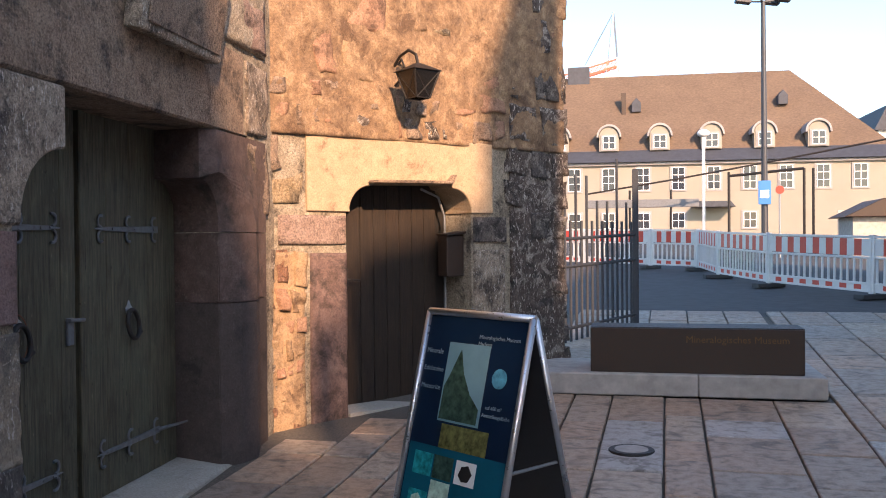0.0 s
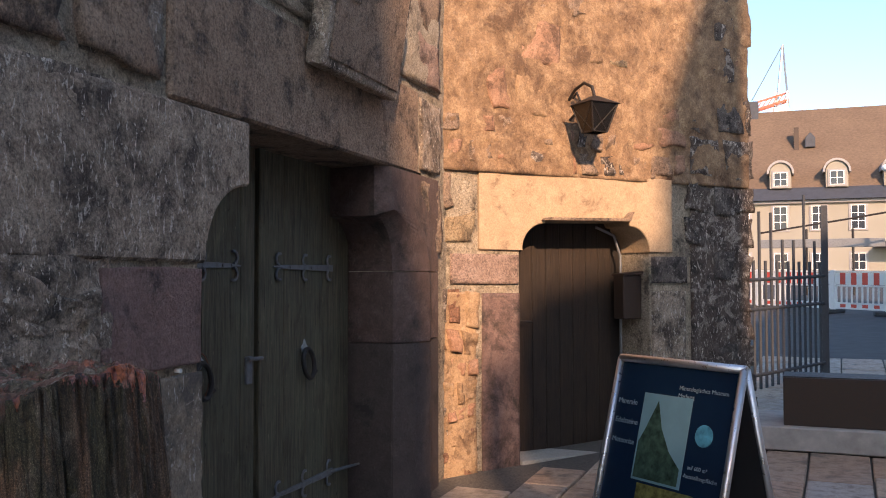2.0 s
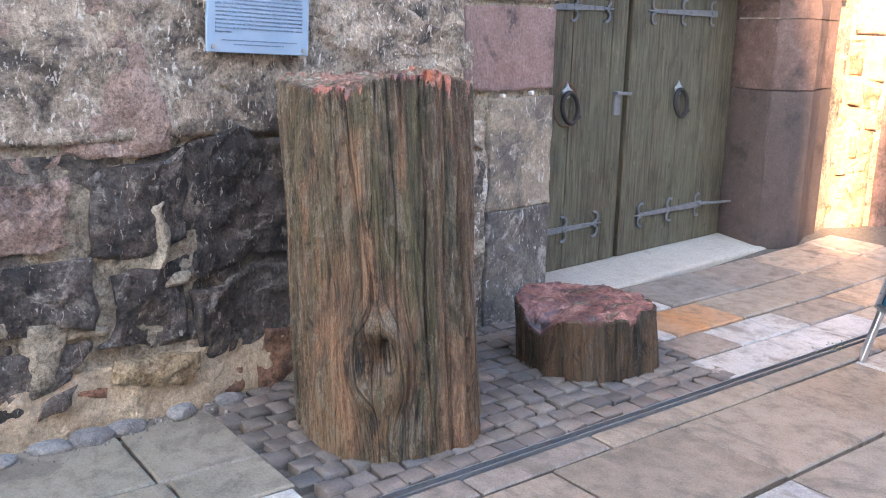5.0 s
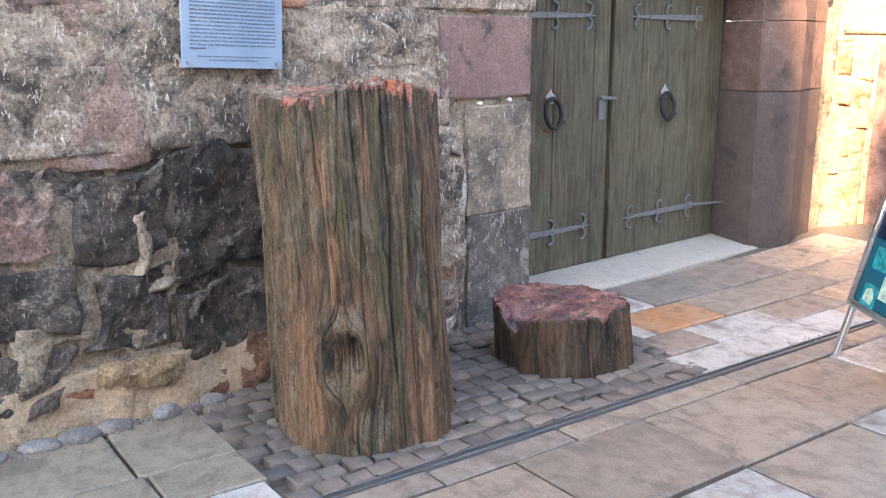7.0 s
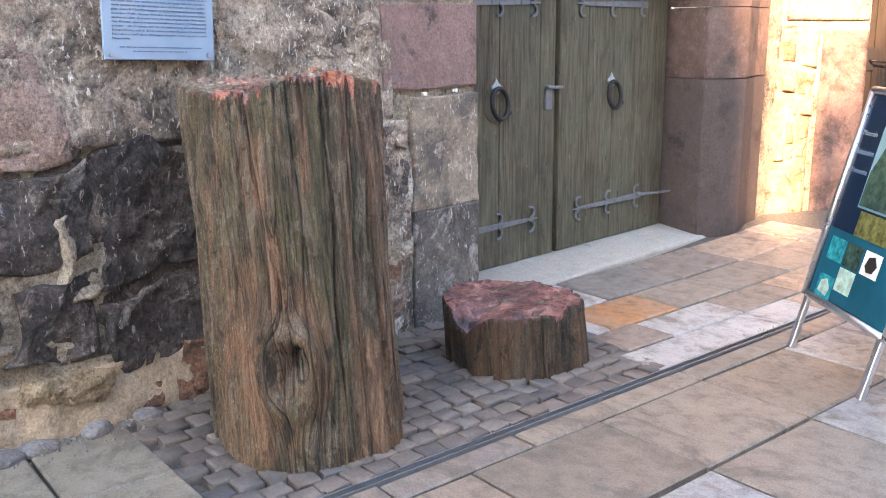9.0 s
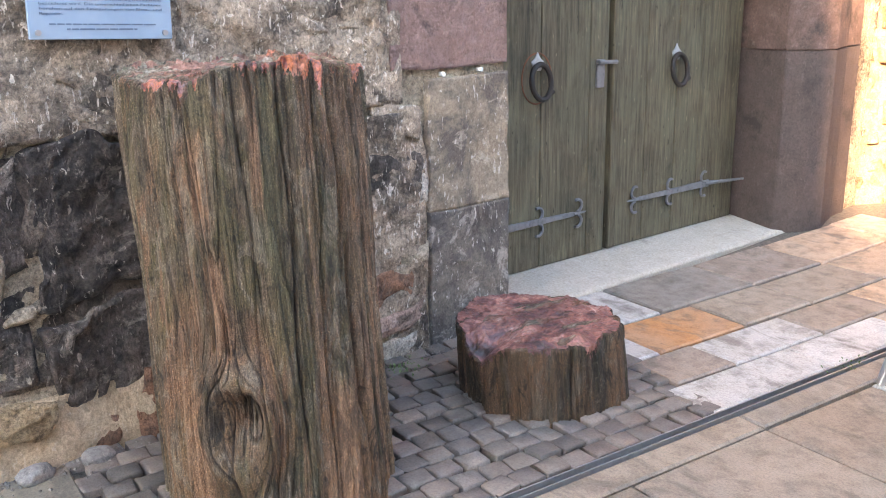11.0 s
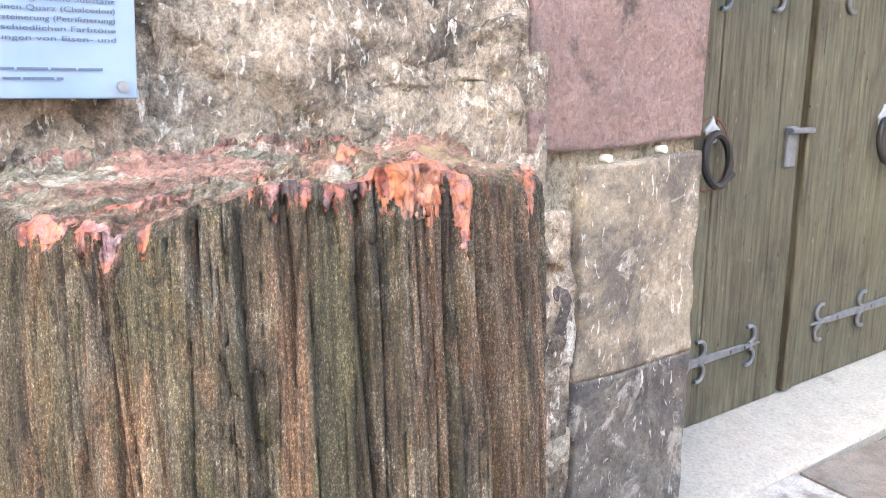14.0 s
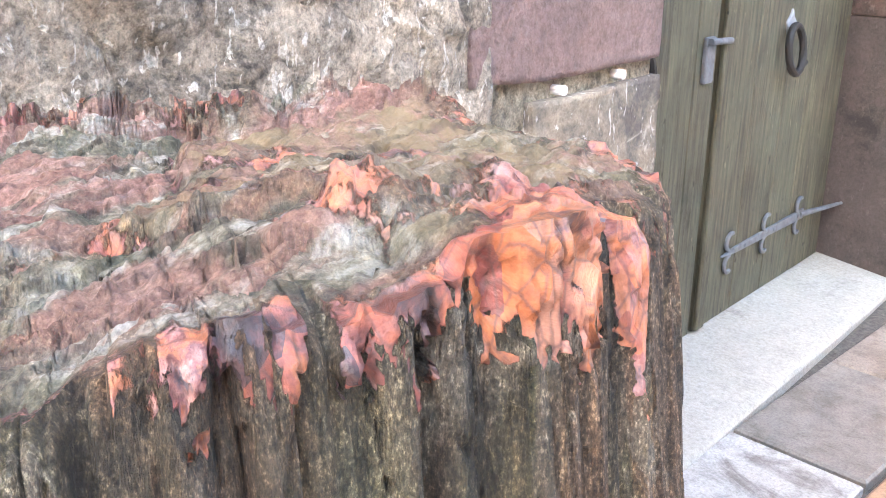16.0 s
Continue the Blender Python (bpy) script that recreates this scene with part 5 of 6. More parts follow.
tall_log = log_thing("petrified_log", "tall brown petrified log with red jasper rim and a knot", (-2.185, 2.95), (-2.4, 3.0), 0.337, 0.338, 0.358, 1.325, 31, 1300, 420, 190, lambda a: 0 * a,
                     knots=[(radians(-38), 0.36, 0.07, 0.05)],
                     orange=[(radians(a), radians(b), d) for a, b, d in ((-4, 12, 0.055), (13, 18, 0.085), (-16, -13.5, 0.028), (-21.5, -19, 0.018), (-41, -38, 0.015), (-55, -49, 0.012), (-70, -60, 0.012))], bumpy=0.42,
                     clefts=[(radians(21.5), radians(30), 0.026, 0.06), (radians(38), radians(40), 0.022, 0.03), (radians(-5), radians(-6), 0.018, 0.02), (radians(-48), radians(-42), 0.025, 0.014), (radians(11.5), radians(8), 0.015, 0.014), (radians(-25), radians(-24), 0.012, 0.01)],
                     tints=[tint("olive", -11, 5, 0.6, 1.3, 0.8), tint("olive", -2, 3, 0.1, 0.9, 0.5), tint("olive", -34, 4, 0.85, 1.2, 0.4), tint("olive", -62, 5, 0.8, 1.2, 0.5), tint("tan", -18.3, 2.2, 0.95, 1.27, 0.9), tint("tan", -44, 3, 0.9, 1.13, 0.95), tint("tan", -40, 5, 0.55, 0.82, 0.85),
                            tint("tan", -27, 5, 0.2, 0.65, 0.75), tint("tan", -58, 9, 0.05, 0.72, 0.6), tint("tan", 14, 9, 0.0, 0.42, 0.8), tint("tan", 48, 5, 0.2, 1.2, 0.7), tint("tan", -8, 3, 0.05, 0.3, 0.6), tint("tan", 31, 8, 0.3, 1.3, 0.45), tint("tan", 7, 4, 0.45, 1.25, 0.35)],
                     top=tall_top, notches=[(radians(-46), radians(2.6), 0.03), (radians(-60), radians(3), 0.015)])
small_log = log_thing("petrified_log", "low dark petrified stump with flat red top", (-2.3, 4.1), (-2.32, 4.09), 0.325, 0.325, 0.325, 0.275, 77, 520, 110, 80, dip_small, lobes=0.08, red_top=0.95, bumpy=0.1, mat_=FOSSIL_DARK, chips=0.3)

# ---- A-board ----
def a_board():
    board = empty("pavement_sign", "aluminium A-frame pavement sign with a blue museum poster", "pavement sign")
    foot, top = Vector((-1.27, 4.99, 0)), Vector((-1.10, 5.25, 1.19))
    wdir = Vector((0.82, -0.57, 0)).normalized()
    for face in (0, 1):
        f = foot if face == 0 else foot + 2 * (Vector((top.x, top.y, 0)) - foot)
        up = (top - f).normalized()
        x_ax = wdir if face == 0 else -wdir
        y_ax = up.cross(x_ax).normalized()
        m = Matrix((x_ax, y_ax, up)).transposed().to_4x4()
        m.translation = f
        L = (top - f).length
        hw, low = 0.345, 0.27
        panel = part("panel", box(-hw, hw, -0.004, 0.012, low, L, 0.0, None, m), POSTER if face == 0 else PANEL_BACK, board, "dark blue poster panel" if face == 0 else "dark plastic panel")
        bm = None
        for x in (-hw, hw):
            bm = rod((x, -0.006, low - 0.01), (x, -0.006, L), 0.017, 12, bm)
        for z in (low, L):
            bm = rod((-hw, -0.006, z), (hw, -0.006, z), 0.017, 12, bm)
        bmesh.ops.transform(bm, matrix=m, verts=bm.verts)
        part("snap_frame", bm, ALU, board, "rounded aluminium snap frame", True)
        for x in (-hw + 0.03, hw - 0.03):
            leg = box(x - 0.018, x + 0.018, -0.012, 0.012, 0.0, low, 0.003, None, m)
            part("leg", leg, ALU, board)
        if face == 0:
            def sheet(x0, x1, z0, z1, mt, lift=0.007, nm="picture"):
                part(nm, box(x0, x1, -lift, -0.0045, z0, z1, 0, None, m), mt, panel)
            sheet(-0.32, 0.32, low + 0.02, low + 0.33, POSTER_TEAL, 0.0055, "lower_field")
            sheet(-0.16, 0.115, 0.72, 1.09, PHOTO_SKY)
            part("picture", prism([(-0.15, 0.73), (0.1, 0.73), (0.1, 0.8), (0.03, 0.86), (-0.03, 0.95), (-0.07, 1.06), (-0.12, 0.94), (-0.15, 0.88)], -0.009, -0.007, 0, None, m), PHOTO_GREEN, panel)
            sheet(-0.12, 0.19, 0.6, 0.71, PHOTO_OCHRE)
            bm = rod((0.2, -0.008, 0.95), (0.2, -0.0045, 0.95), 0.045, 20)
            bmesh.ops.transform(bm, matrix=m, verts=bm.verts)
            part("picture", bm, PHOTO_BLUE, panel)
            for x0, z0, mt in ((-0.27, 0.46, PHOTO_TEAL), (-0.13, 0.46, PHOTO_GREEN), (0.02, 0.46, WHITE), (-0.13, 0.345, PHOTO_PALE), (-0.27, 0.285, PHOTO_TEAL)):
                sheet(x0, x0 + 0.13, z0, z0 + 0.105, mt)
            part("picture", prism([(0.045, 0.5), (0.07, 0.475), (0.11, 0.48), (0.13, 0.515), (0.1, 0.55), (0.06, 0.54)], -0.0095, -0.007, 0, None, m), BLACK_IRON, panel)
            part("picture", prism([(-0.25, 0.31), (-0.17, 0.3), (-0.16, 0.34), (-0.2, 0.375), (-0.24, 0.36)], -0.0095, -0.007, 0, None, m), PHOTO_PALE, panel)
            f2 = FACE
            words(panel, "Mineralogisches Museum", 0.026, m @ Matrix.Translation((0.03, -0.006, 1.12)) @ f2, POSTER_INK)
            words(panel, "Marburg", 0.026, m @ Matrix.Translation((0.03, -0.006, 1.088)) @ f2, POSTER_INK)
            for k, w_ in enumerate(("Minerale", "Edelsteine", "Meteorite")):
                words(panel, w_, 0.034, m @ Matrix.Translation((-0.315, -0.006, 1.03 - 0.085 * k)) @ f2, POSTER_INK)
            words(panel, "auf 600 m\u00b2", 0.024, m @ Matrix.Translation((0.14, -0.006, 0.81)) @ f2, POSTER_INK)
            words(panel, "Ausstellungsfl\u00e4che", 0.024, m @ Matrix.Translation((0.125, -0.006, 0.775)) @ f2, POSTER_INK)
    part("hinge", rod(top - wdir * 0.36, top + wdir * 0.36, 0.012), ALU, board)
    back = foot + 2 * (Vector((top.x, top.y, 0)) - foot)
    part("stay", rod(foot.lerp(top, 0.45) + wdir * 0.33, back.lerp(top, 0.45) + wdir * 0.33, 0.008), STEEL, board)


POSTER = plain("dark_blue_poster", (0.006, 0.018, 0.045), 0.22, 0.2, 2)
POSTER_TEAL = plain("teal_blue_poster", (0.008, 0.09, 0.14), 0.22, 0.25, 3)
PANEL_BACK = plain("dark_plastic_panel", (0.03, 0.03, 0.032), 0.4)
PHOTO_SKY = plain("photo_blue_sky", (0.15, 0.28, 0.35), 0.25, 0.15, 5)
PHOTO_GREEN = plain("photo_dark_green", (0.035, 0.07, 0.055), 0.25, 0.6, 30)
PHOTO_OCHRE = plain("photo_ochre_green", (0.13, 0.13, 0.045), 0.25, 0.7, 30)
PHOTO_BLUE = plain("photo_bright_blue", (0.08, 0.28, 0.42), 0.25, 0.5, 20)
PHOTO_TEAL = plain("photo_teal", (0.02, 0.25, 0.28), 0.25, 0.6, 30)
PHOTO_PALE = plain("photo_pale_green", (0.4, 0.55, 0.45), 0.25, 0.4, 30)
POSTER_INK = plain("pale_poster_ink", (0.2, 0.28, 0.33), 0.4)
a_board()

# ---- sign box on its plinth ----
tagged(part("plinth", box(-1.45, 0.0, 0, 1.0, 0, 0.19, 0.01, None, pose(0, 9.2, 0.165, 0, 0, 1.5)), CONCRETE, None), "light concrete plinth beside the tower", "plinth", kind="structure")
tagged(part("plinth", box(0.004, 1.05, 0, 1.0, 0, 0.19, 0.01, None, pose(0, 9.2, 0.165, 0, 0, 1.5)), CONCRETE, None), "light concrete plinth beside the tower", "plinth", kind="structure")
sign_box = empty("sign_box", "dark brown steel sign box with gold lettering on a concrete plinth", "sign")
SB = pose(0, 9.3, 0.355, 0, 0, 1.5)
part("body", box(-0.92, 0.88, 0, 0.45, 0, 0.39, 0.006, None, SB), CORTEN, sign_box)
part("top_edge", box(-0.92, 0.88, 0.02, 0.43, 0.391, 0.397, 0, None, SB), BLACK_IRON, sign_box)
GOLD = metal("dull_gold_letters", (0.16, 0.09, 0.03), 0.5, 0.4, (0.12, 0.07, 0.03))
words(sign_box, "Mineralogisches Museum", 0.085, SB @ Matrix.Translation((-0.1, -0.003, 0.27)) @ FACE, GOLD)

# ---- paving: lanes of slabs along the wall ----
paving_root = empty("pavement", "pavement of sandstone slabs in pink, beige and grey", "pavement", kind="structure")


def slab_mesh(x0, x1, y0, y1, seed):
    g, n = 0.006, 5
    r_ = random.Random(seed)
    j = [r_.uniform(-0.004, 0.004) for _ in range(8)]
    lift = r_.uniform(-0.004, 0.004)
    corner = [(x0 + g + j[0], y0 + g + j[1]), (x1 - g + j[2], y0 + g + j[3]), (x1 - g + j[4], y1 - g + j[5]), (x0 + g + j[6], y1 - g + j[7])]
    vs, fs = [], []
    for k, inset, dz in ((0, 0.0, -0.06), (1, 0.0, -0.008), (2, 0.008, 0.0)):
        cx, cy = sum(c[0] for c in corner) / 4, sum(c[1] for c in corner) / 4
        for x, y in corner:
            xx, yy = x + math.copysign(inset, cx - x), y + math.copysign(inset, cy - y)
            vs.append((xx, yy, float(ground_z(yy)) + lift + dz))
    for k in (0, 1):
        for i in range(4):
            a, b = k * 4 + i, k * 4 + (i + 1) % 4
            fs.append((a, b, b + 4, a + 4))
    fs.append((8, 9, 10, 11))
    return vs, fs


rngp = random.Random(12)
rest_v, rest_f = [], []
made = 0


def lay(x0, x1, y0, y1, mt=None):
    global made
    vs, fs = slab_mesh(x0, x1, y0, y1, rngp.randrange(9999))
    if made < 290 and x1 < 2.6 and y1 < 11.5 and y0 > -1.5:
        made += 1
        me = bpy.data.meshes.new("slab")
        me.from_pydata(vs, [], fs)
        part("slab", me, mt or (rngp.choice((SLAB, SLAB, SLAB, SLAB, SLAB_COOL)) if y1 < 5.7 else rngp.choice((SLAB_SUN_WARM, SLAB_SUN_WARM, SLAB_SUN_WARM, SLAB_SUN_WARM, SLAB_PALE))), paving_root)
    else:
        n = len(rest_v)
        rest_v.extend(vs)
        rest_f.extend([tuple(i + n for i in f) for f in fs])


def run(x0, x1, ya, yb, given, step=(0.45, 0.8)):
    """One lane from ya to yb; given: known slabs as (y0, y1, material)."""
    y = ya
    given = sorted(given, key=lambda g: g[0])
    for g0, g1, mt in given + [(yb, None, None)]:
        while y < g0 - 0.01:
            e = y + rngp.uniform(*step)
            if g0 - e < 0.3:
                e = g0
            lay(x0, x1, y, e)
            y = e
        if g1 is not None:
            lay(x0, x1, g0, g1, mt)
            y = g1


run(-3.03, -2.605, 4.62, 7.4, [(4.62, 5.12, SLAB_PALE), (5.12, 5.8, SLAB), (5.8, 6.38, SLAB)])
run(-2.6, -2.255, 4.55, 8.1, [(4.55, 4.74, SLAB_PALE), (4.74, 5.3, SLAB_ORANGE), (5.3, 5.8, SLAB), (5.8, 6.4, SLAB)])
run(-2.25, -1.99, 4.55, 8.7, [(4.55, 4.9, SLAB), (4.9, 5.5, SLAB_PALE), (5.5, 6.05, SLAB)], (0.4, 0.6))
run(-1.985, -1.735, 4.46, 9.2, [(4.46, 5.2, SLAB_PALE), (5.2, 5.85, SLAB_PALE)], (0.5, 0.7))
run(-2.75, -2.235, -3, 2.43, [(2.06, 2.43, SLAB_GREEN), (1.6, 2.06, SLAB_GREEN)])
run(-2.23, -1.96, -3, 2.43, [(2.08, 2.43, SLAB_GREEN), (1.55, 2.08, SLAB_GREEN)])
run(-1.955, -1.735, -3, 2.41, [(2.2, 2.41, SLAB_PALE), (1.6, 2.2, SLAB_GREEN)])
run(-1.69, -1.56, -3, 9.4, [(2.9, 3.52, SLAB), (3.52, 4.52, SLAB)], (0.7, 1.1))
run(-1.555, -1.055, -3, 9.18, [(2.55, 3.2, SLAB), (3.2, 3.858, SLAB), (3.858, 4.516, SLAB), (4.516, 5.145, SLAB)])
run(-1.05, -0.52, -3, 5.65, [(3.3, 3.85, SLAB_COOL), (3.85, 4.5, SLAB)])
# the wider lanes before the plinth
run(-1.05, -0.725, 5.655, 9.18, [])
run(-0.72, -0.285, 5.655, 9.18, [(6.2, 7.05, SLAB_SUN_WARM), (7.05, 8.33, SLAB_PALE), (8.33, 9.18, SLAB_SUN_WARM)])
run(-0.28, 0.01, 5.655, 9.18, [(6.6, 7.34, SLAB_SUN_WARM), (7.34, 7.82, SLAB_SUN_WARM), (7.82, 8.57, SLAB_SUN_WARM), (8.57, 9.18, SLAB_SUN_WARM)])
run(0.015, 0.6, 5.655, 9.18, [(6.35, 7.15, SLAB_SUN_WARM), (7.15, 7.97, SLAB_SUN_WARM), (7.97, 8.46, SLAB_PALE), (8.46, 9.18, SLAB_SUN_WARM)])
run(0.605, 1.1, 5.655, 9.18, [(6.9, 7.6, SLAB_SUN_WARM), (7.6, 8.3, SLAB_SUN_WARM)])
run(1.105, 1.3, 5.655, 14.8, [], (0.8, 1.3))
x = 1.305
while x < 7.5:
    run(x, x + 0.6, 5.655, 14.8, [], (0.7, 1.2))
    x += 0.605
x = -0.515
lane = 0
while x < 7.5:
    w = (0.52, 0.44, 0.58, 0.36)[lane % 4]
    run(x, x + w, -3, 5.65, [])
    x += w + 0.005
    lane += 1
x = -1.5
while x < 1.02:
    run(x, x + 0.5, 10.3, 14.8, [])
    x += 0.505
# raised tones again carry part of the soft sun on the square
SLAB_REST = paving("mixed_sandstone_paving", [(0.3, 0.22, 0.155), (0.36, 0.27, 0.19), (0.4, 0.28, 0.19), (0.27, 0.24, 0.2), (0.42, 0.34, 0.25)], True)
me = bpy.data.meshes.new("slabs")
me.from_pydata(rest_v, [], rest_f)
tagged(part("slabs", me, SLAB_REST, paving_root), kind="stuff")

# ---- slot drain, gully ----
drain = empty("slot_drain", "steel slot drain between slabs and cobbles", "drain", kind="structure")
part("steel_edge", box(-1.733, -1.727, -3, 9.2, -0.05, 0.004), STEEL, drain)
part("steel_edge", box(-1.699, -1.693, -3, 9.2, -0.05, 0.004), STEEL, drain)
gully = empty("gully_cover", "round steel cover let into the slabs", "gully")
bm = bmesh.new()
bmesh.ops.create_cone(bm, cap_ends=True, segments=28, radius1=0.16, radius2=0.155, depth=0.02, matrix=Matrix.Translation((-0.5, 7.5, float(ground_z(7.5)) + 0.003)))
part("rim", bm, BLACK_IRON, gully)
bm = bmesh.new()
bmesh.ops.create_cone(bm, cap_ends=True, segments=28, radius1=0.12, radius2=0.115, depth=0.02, matrix=Matrix.Translation((-0.5, 7.5, float(ground_z(7.5)) + 0.006)))
part("cover", bm, CONCRETE, gully)

# ---- cobbles round the logs ----
cobbles = empty("cobble_bed", "bed of small dark grey cobbles round the logs", "cobbles", kind="structure")
COB = []
for k in range(5):
    r_ = random.Random(k)
    bm = box(-0.044, 0.044, -0.05, 0.05, -0.07, 0.0, 0.008, None, None, 2)
    for v in bm.verts:
        v.co += Vector((r_.uniform(-0.005, 0.005), r_.uniform(-0.005, 0.005), r_.uniform(-0.004, 0.004) if v.co.z > -0.03 else 0))
    me = bpy.data.meshes.new("cobble")
    bm.to_mesh(me)
    bm.free()
    me.materials.append(COBBLE)
    for p in me.polygons:
        p.use_smooth = True
    COB.append(me)
rngc = random.Random(3)
row = 0
x = -1.79
while x > -2.95:
    y = 2.47 + (0.055 if row % 2 else 0)
    end = 4.5 if x > -1.95 else 4.56
    while y < end:
        if (x + 2.2) ** 2 + (y - 2.93) ** 2 > 0.29 ** 2 and (x + 2.3) ** 2 + (y - 4.1) ** 2 > 0.22 ** 2 and x > -2.565 - SLOPE * y - 0.0:
            ob = new("cobble", COB[rngc.randrange(5)])
            ob.parent = cobbles
            ob.matrix_world = pose(x + rngc.uniform(-0.005, 0.005), y, rngc.uniform(-0.004, 0.006), rngc.uniform(-2, 2), rngc.uniform(-2, 2), rngc.uniform(-4, 4) + (90 if rngc.random() < 0.3 else 0))
        y += rngc.uniform(0.098, 0.112)
    x -= 0.098
    row += 1

# ---- unseen blocks added across the lane to shape the sun on gate and tower ----
def shade_block(y0, y1, h0, h1, x0=5.0, deep=7.0):
    """An added unseen block; its sides run with the sun."""
    bm = bmesh.new()
    k = math.tan(radians(90 - SUN_AZ))
    plan = [(x0, y0), (x0, y1), (x0 + deep, y1 - k * deep), (x0 + deep, y0 - k * deep)]
    lo_ = [bm.verts.new((x, y, -0.5)) for x, y in plan]
    hi_ = [bm.verts.new((x, y, h)) for (x, y), h in zip(plan, (h0, h1, h1, h0))]
    bm.faces.new(lo_)
    bm.faces.new(hi_)
    for i in range(4):
        bm.faces.new((lo_[i], lo_[(i + 1) % 4], hi_[(i + 1) % 4], hi_[i]))
    bmesh.ops.recalc_face_normals(bm, faces=bm.faces)
    return tagged(part("neighbouring_house", bm, PALE_PLASTER, None), "unseen plastered block added to shade the lane", "house", kind="structure")


# heights step so that the added blocks leave strips of sun on the tower
shade_block(-40, -14, 8.0, 8.0)
shade_block(-13.99, -7.86, 12.5, 11.8)
shade_block(-7.85, -6.75, 11.2, 8.5)
shade_block(-6.74, -6.3, 7.65, 7.3)
shade_block(-6.29, -6.05, 7.2, 7.2)
shade_block(-6.04, -5.43, 8.3, 8.4)
shade_block(-5.42, -5.3, 6.5, 6.4)
shade_block(-5.29, -4.85, 8.6, 8.75)
shade_block(-4.84, -2.56, 8.75, 8.3)
shade_block(-2.55, -0.6, 9.4, 11.5)
shade_block(-0.59, 2.0, 6.8, 6.2)
shade_block(2.01, 24, 7.4, 7.4)

# ---- gravel and weeds ----
rngg = random.Random(21)
GRAVEL = plain("gravel_grey", (0.2, 0.185, 0.165), 0.9, 0.5, 90)
gv, gf = [], []
for _ in range(700):
    y = rngg.uniform(0.6, 4.5)
    x = -2.565 - SLOPE * y + abs(rngg.gauss(0.0, 0.07)) + 0.01
    r_ = rngg.uniform(0.003, 0.012) if y < 2.6 else rngg.uniform(0.002, 0.007)
    n0 = len(gv)
    for v in ((1, 0, 0), (-0.5, 0.9, 0), (-0.5, -0.9, 0), (0.1, 0, 0.9)):
        gv.append((x + r_ * v[0] * rngg.uniform(0.7, 1.3), y + r_ * v[1] * rngg.uniform(0.7, 1.3), 0.0 + r_ * v[2]))
    gf.extend([(n0, n0 + 1, n0 + 3), (n0 + 1, n0 + 2, n0 + 3), (n0 + 2, n0, n0 + 3)])
me = bpy.data.meshes.new("gravel")
me.from_pydata(gv, [], gf)
tagged(part("gravel", me, GRAVEL, None), "loose pale gravel along the foot of the wall", "gravel", kind="stuff")
edge_stones = empty("edge_stones", "row of rounded grey stones at the foot of the wall", "stones", kind="structure")
PEBBLE = stone("grey_field_stone", ((0.11, 0.105, 0.1), (0.18, 0.175, 0.17), (0.27, 0.265, 0.25)), 0.15, 0.3, speckle=0.5, relief=0.4)
for k_, py in enumerate((1.2, 1.36, 1.5, 1.66, 1.83, 1.97, 2.1, 2.32, 2.52)):
    bm = bmesh.new()
    bmesh.ops.create_icosphere(bm, subdivisions=3, radius=1.0)
    sx, sy, sz = rngg.uniform(0.035, 0.06), rngg.uniform(0.055, 0.085), rngg.uniform(0.02, 0.034)
    for v in bm.verts:
        v.co *= 1 + 0.16 * float(fbm(np.array([v.co.x * 1.3 + k_ * 7, v.co.y * 1.3, v.co.z * 1.3]), 3, 5))
    bmesh.ops.transform(bm, matrix=pose(-2.565 - SLOPE * py + 0.055, py, 0.008, 0, 0, rngg.uniform(-25, 25)) @ Matrix.Diagonal((sx, sy, sz, 1)), verts=bm.verts)
    part("stone", bm, PEBBLE, edge_stones, "", True)
LEAF = plain("weed_green", (0.09, 0.16, 0.05), 0.6, 0.4, 40)
for wx, wy, wn, wr in ((-2.78, 3.75, 70, 0.07), (-1.714, 5.25, 22, 0.07)):
    lv, lf = [], []
    for _ in range(wn):
        px, py = wx + rngg.gauss(0, wr * (0.3 if wx > -2 else 0.6)), wy + rngg.gauss(0, wr)
        a_, h_, l_ = rngg.uniform(0, 6.28), rngg.uniform(0.004, 0.016), rngg.uniform(0.006, 0.016)
        n0 = len(lv)
        c_, s_ = math.cos(a_), math.sin(a_)
        for u, w, h in ((0, 0, 0.0), (0.5, 0.35, 0.8), (1.1, 0, 1.0), (0.5, -0.35, 0.8)):
            lv.append((px + l_ * (u * c_ - w * s_), py + l_ * (u * s_ + w * c_), h * h_))
        lf.append((n0, n0 + 1, n0 + 2, n0 + 3))
    me = bpy.data.meshes.new("weeds")
    me.from_pydata(lv, [], lf)
    tagged(part("weeds", me, LEAF, None), "small green weeds growing in the joints", "weeds", kind="stuff")

# ---- railing gate beside the tower ----
fence = empty("railing_gate", "grey steel railing gate with pointed bars of uneven height", "railing")
fa, fb = Vector((-1.42, 11.85, 0)), Vector((-0.66, 13.5, 0))
zf = float(ground_z(12.6))
rngf = random.Random(8)
for i in range(15):
    p = fa.lerp(fb, i / 14)
    top = 1.4 + (rngf.choice((0.25, 0.55, 0.8)) if i % 2 == 0 else 0.0)
    part("bar", rod((p.x, p.y, zf - 0.1), (p.x, p.y, zf + top), 0.019, 6), RAIL_STEEL, fence)
for h in (0.12, 0.85, 1.18):
    part("rail", rod((fa.x, fa.y, zf + h), (fb.x, fb.y, zf + h + 0.05), 0.02, 8), RAIL_STEEL, fence)
part("post", box(fb.x - 0.04, fb.x + 0.04, fb.y - 0.04, fb.y + 0.04, zf - 0.1, zf + 2.1, 0.005), RAIL_STEEL, fence)


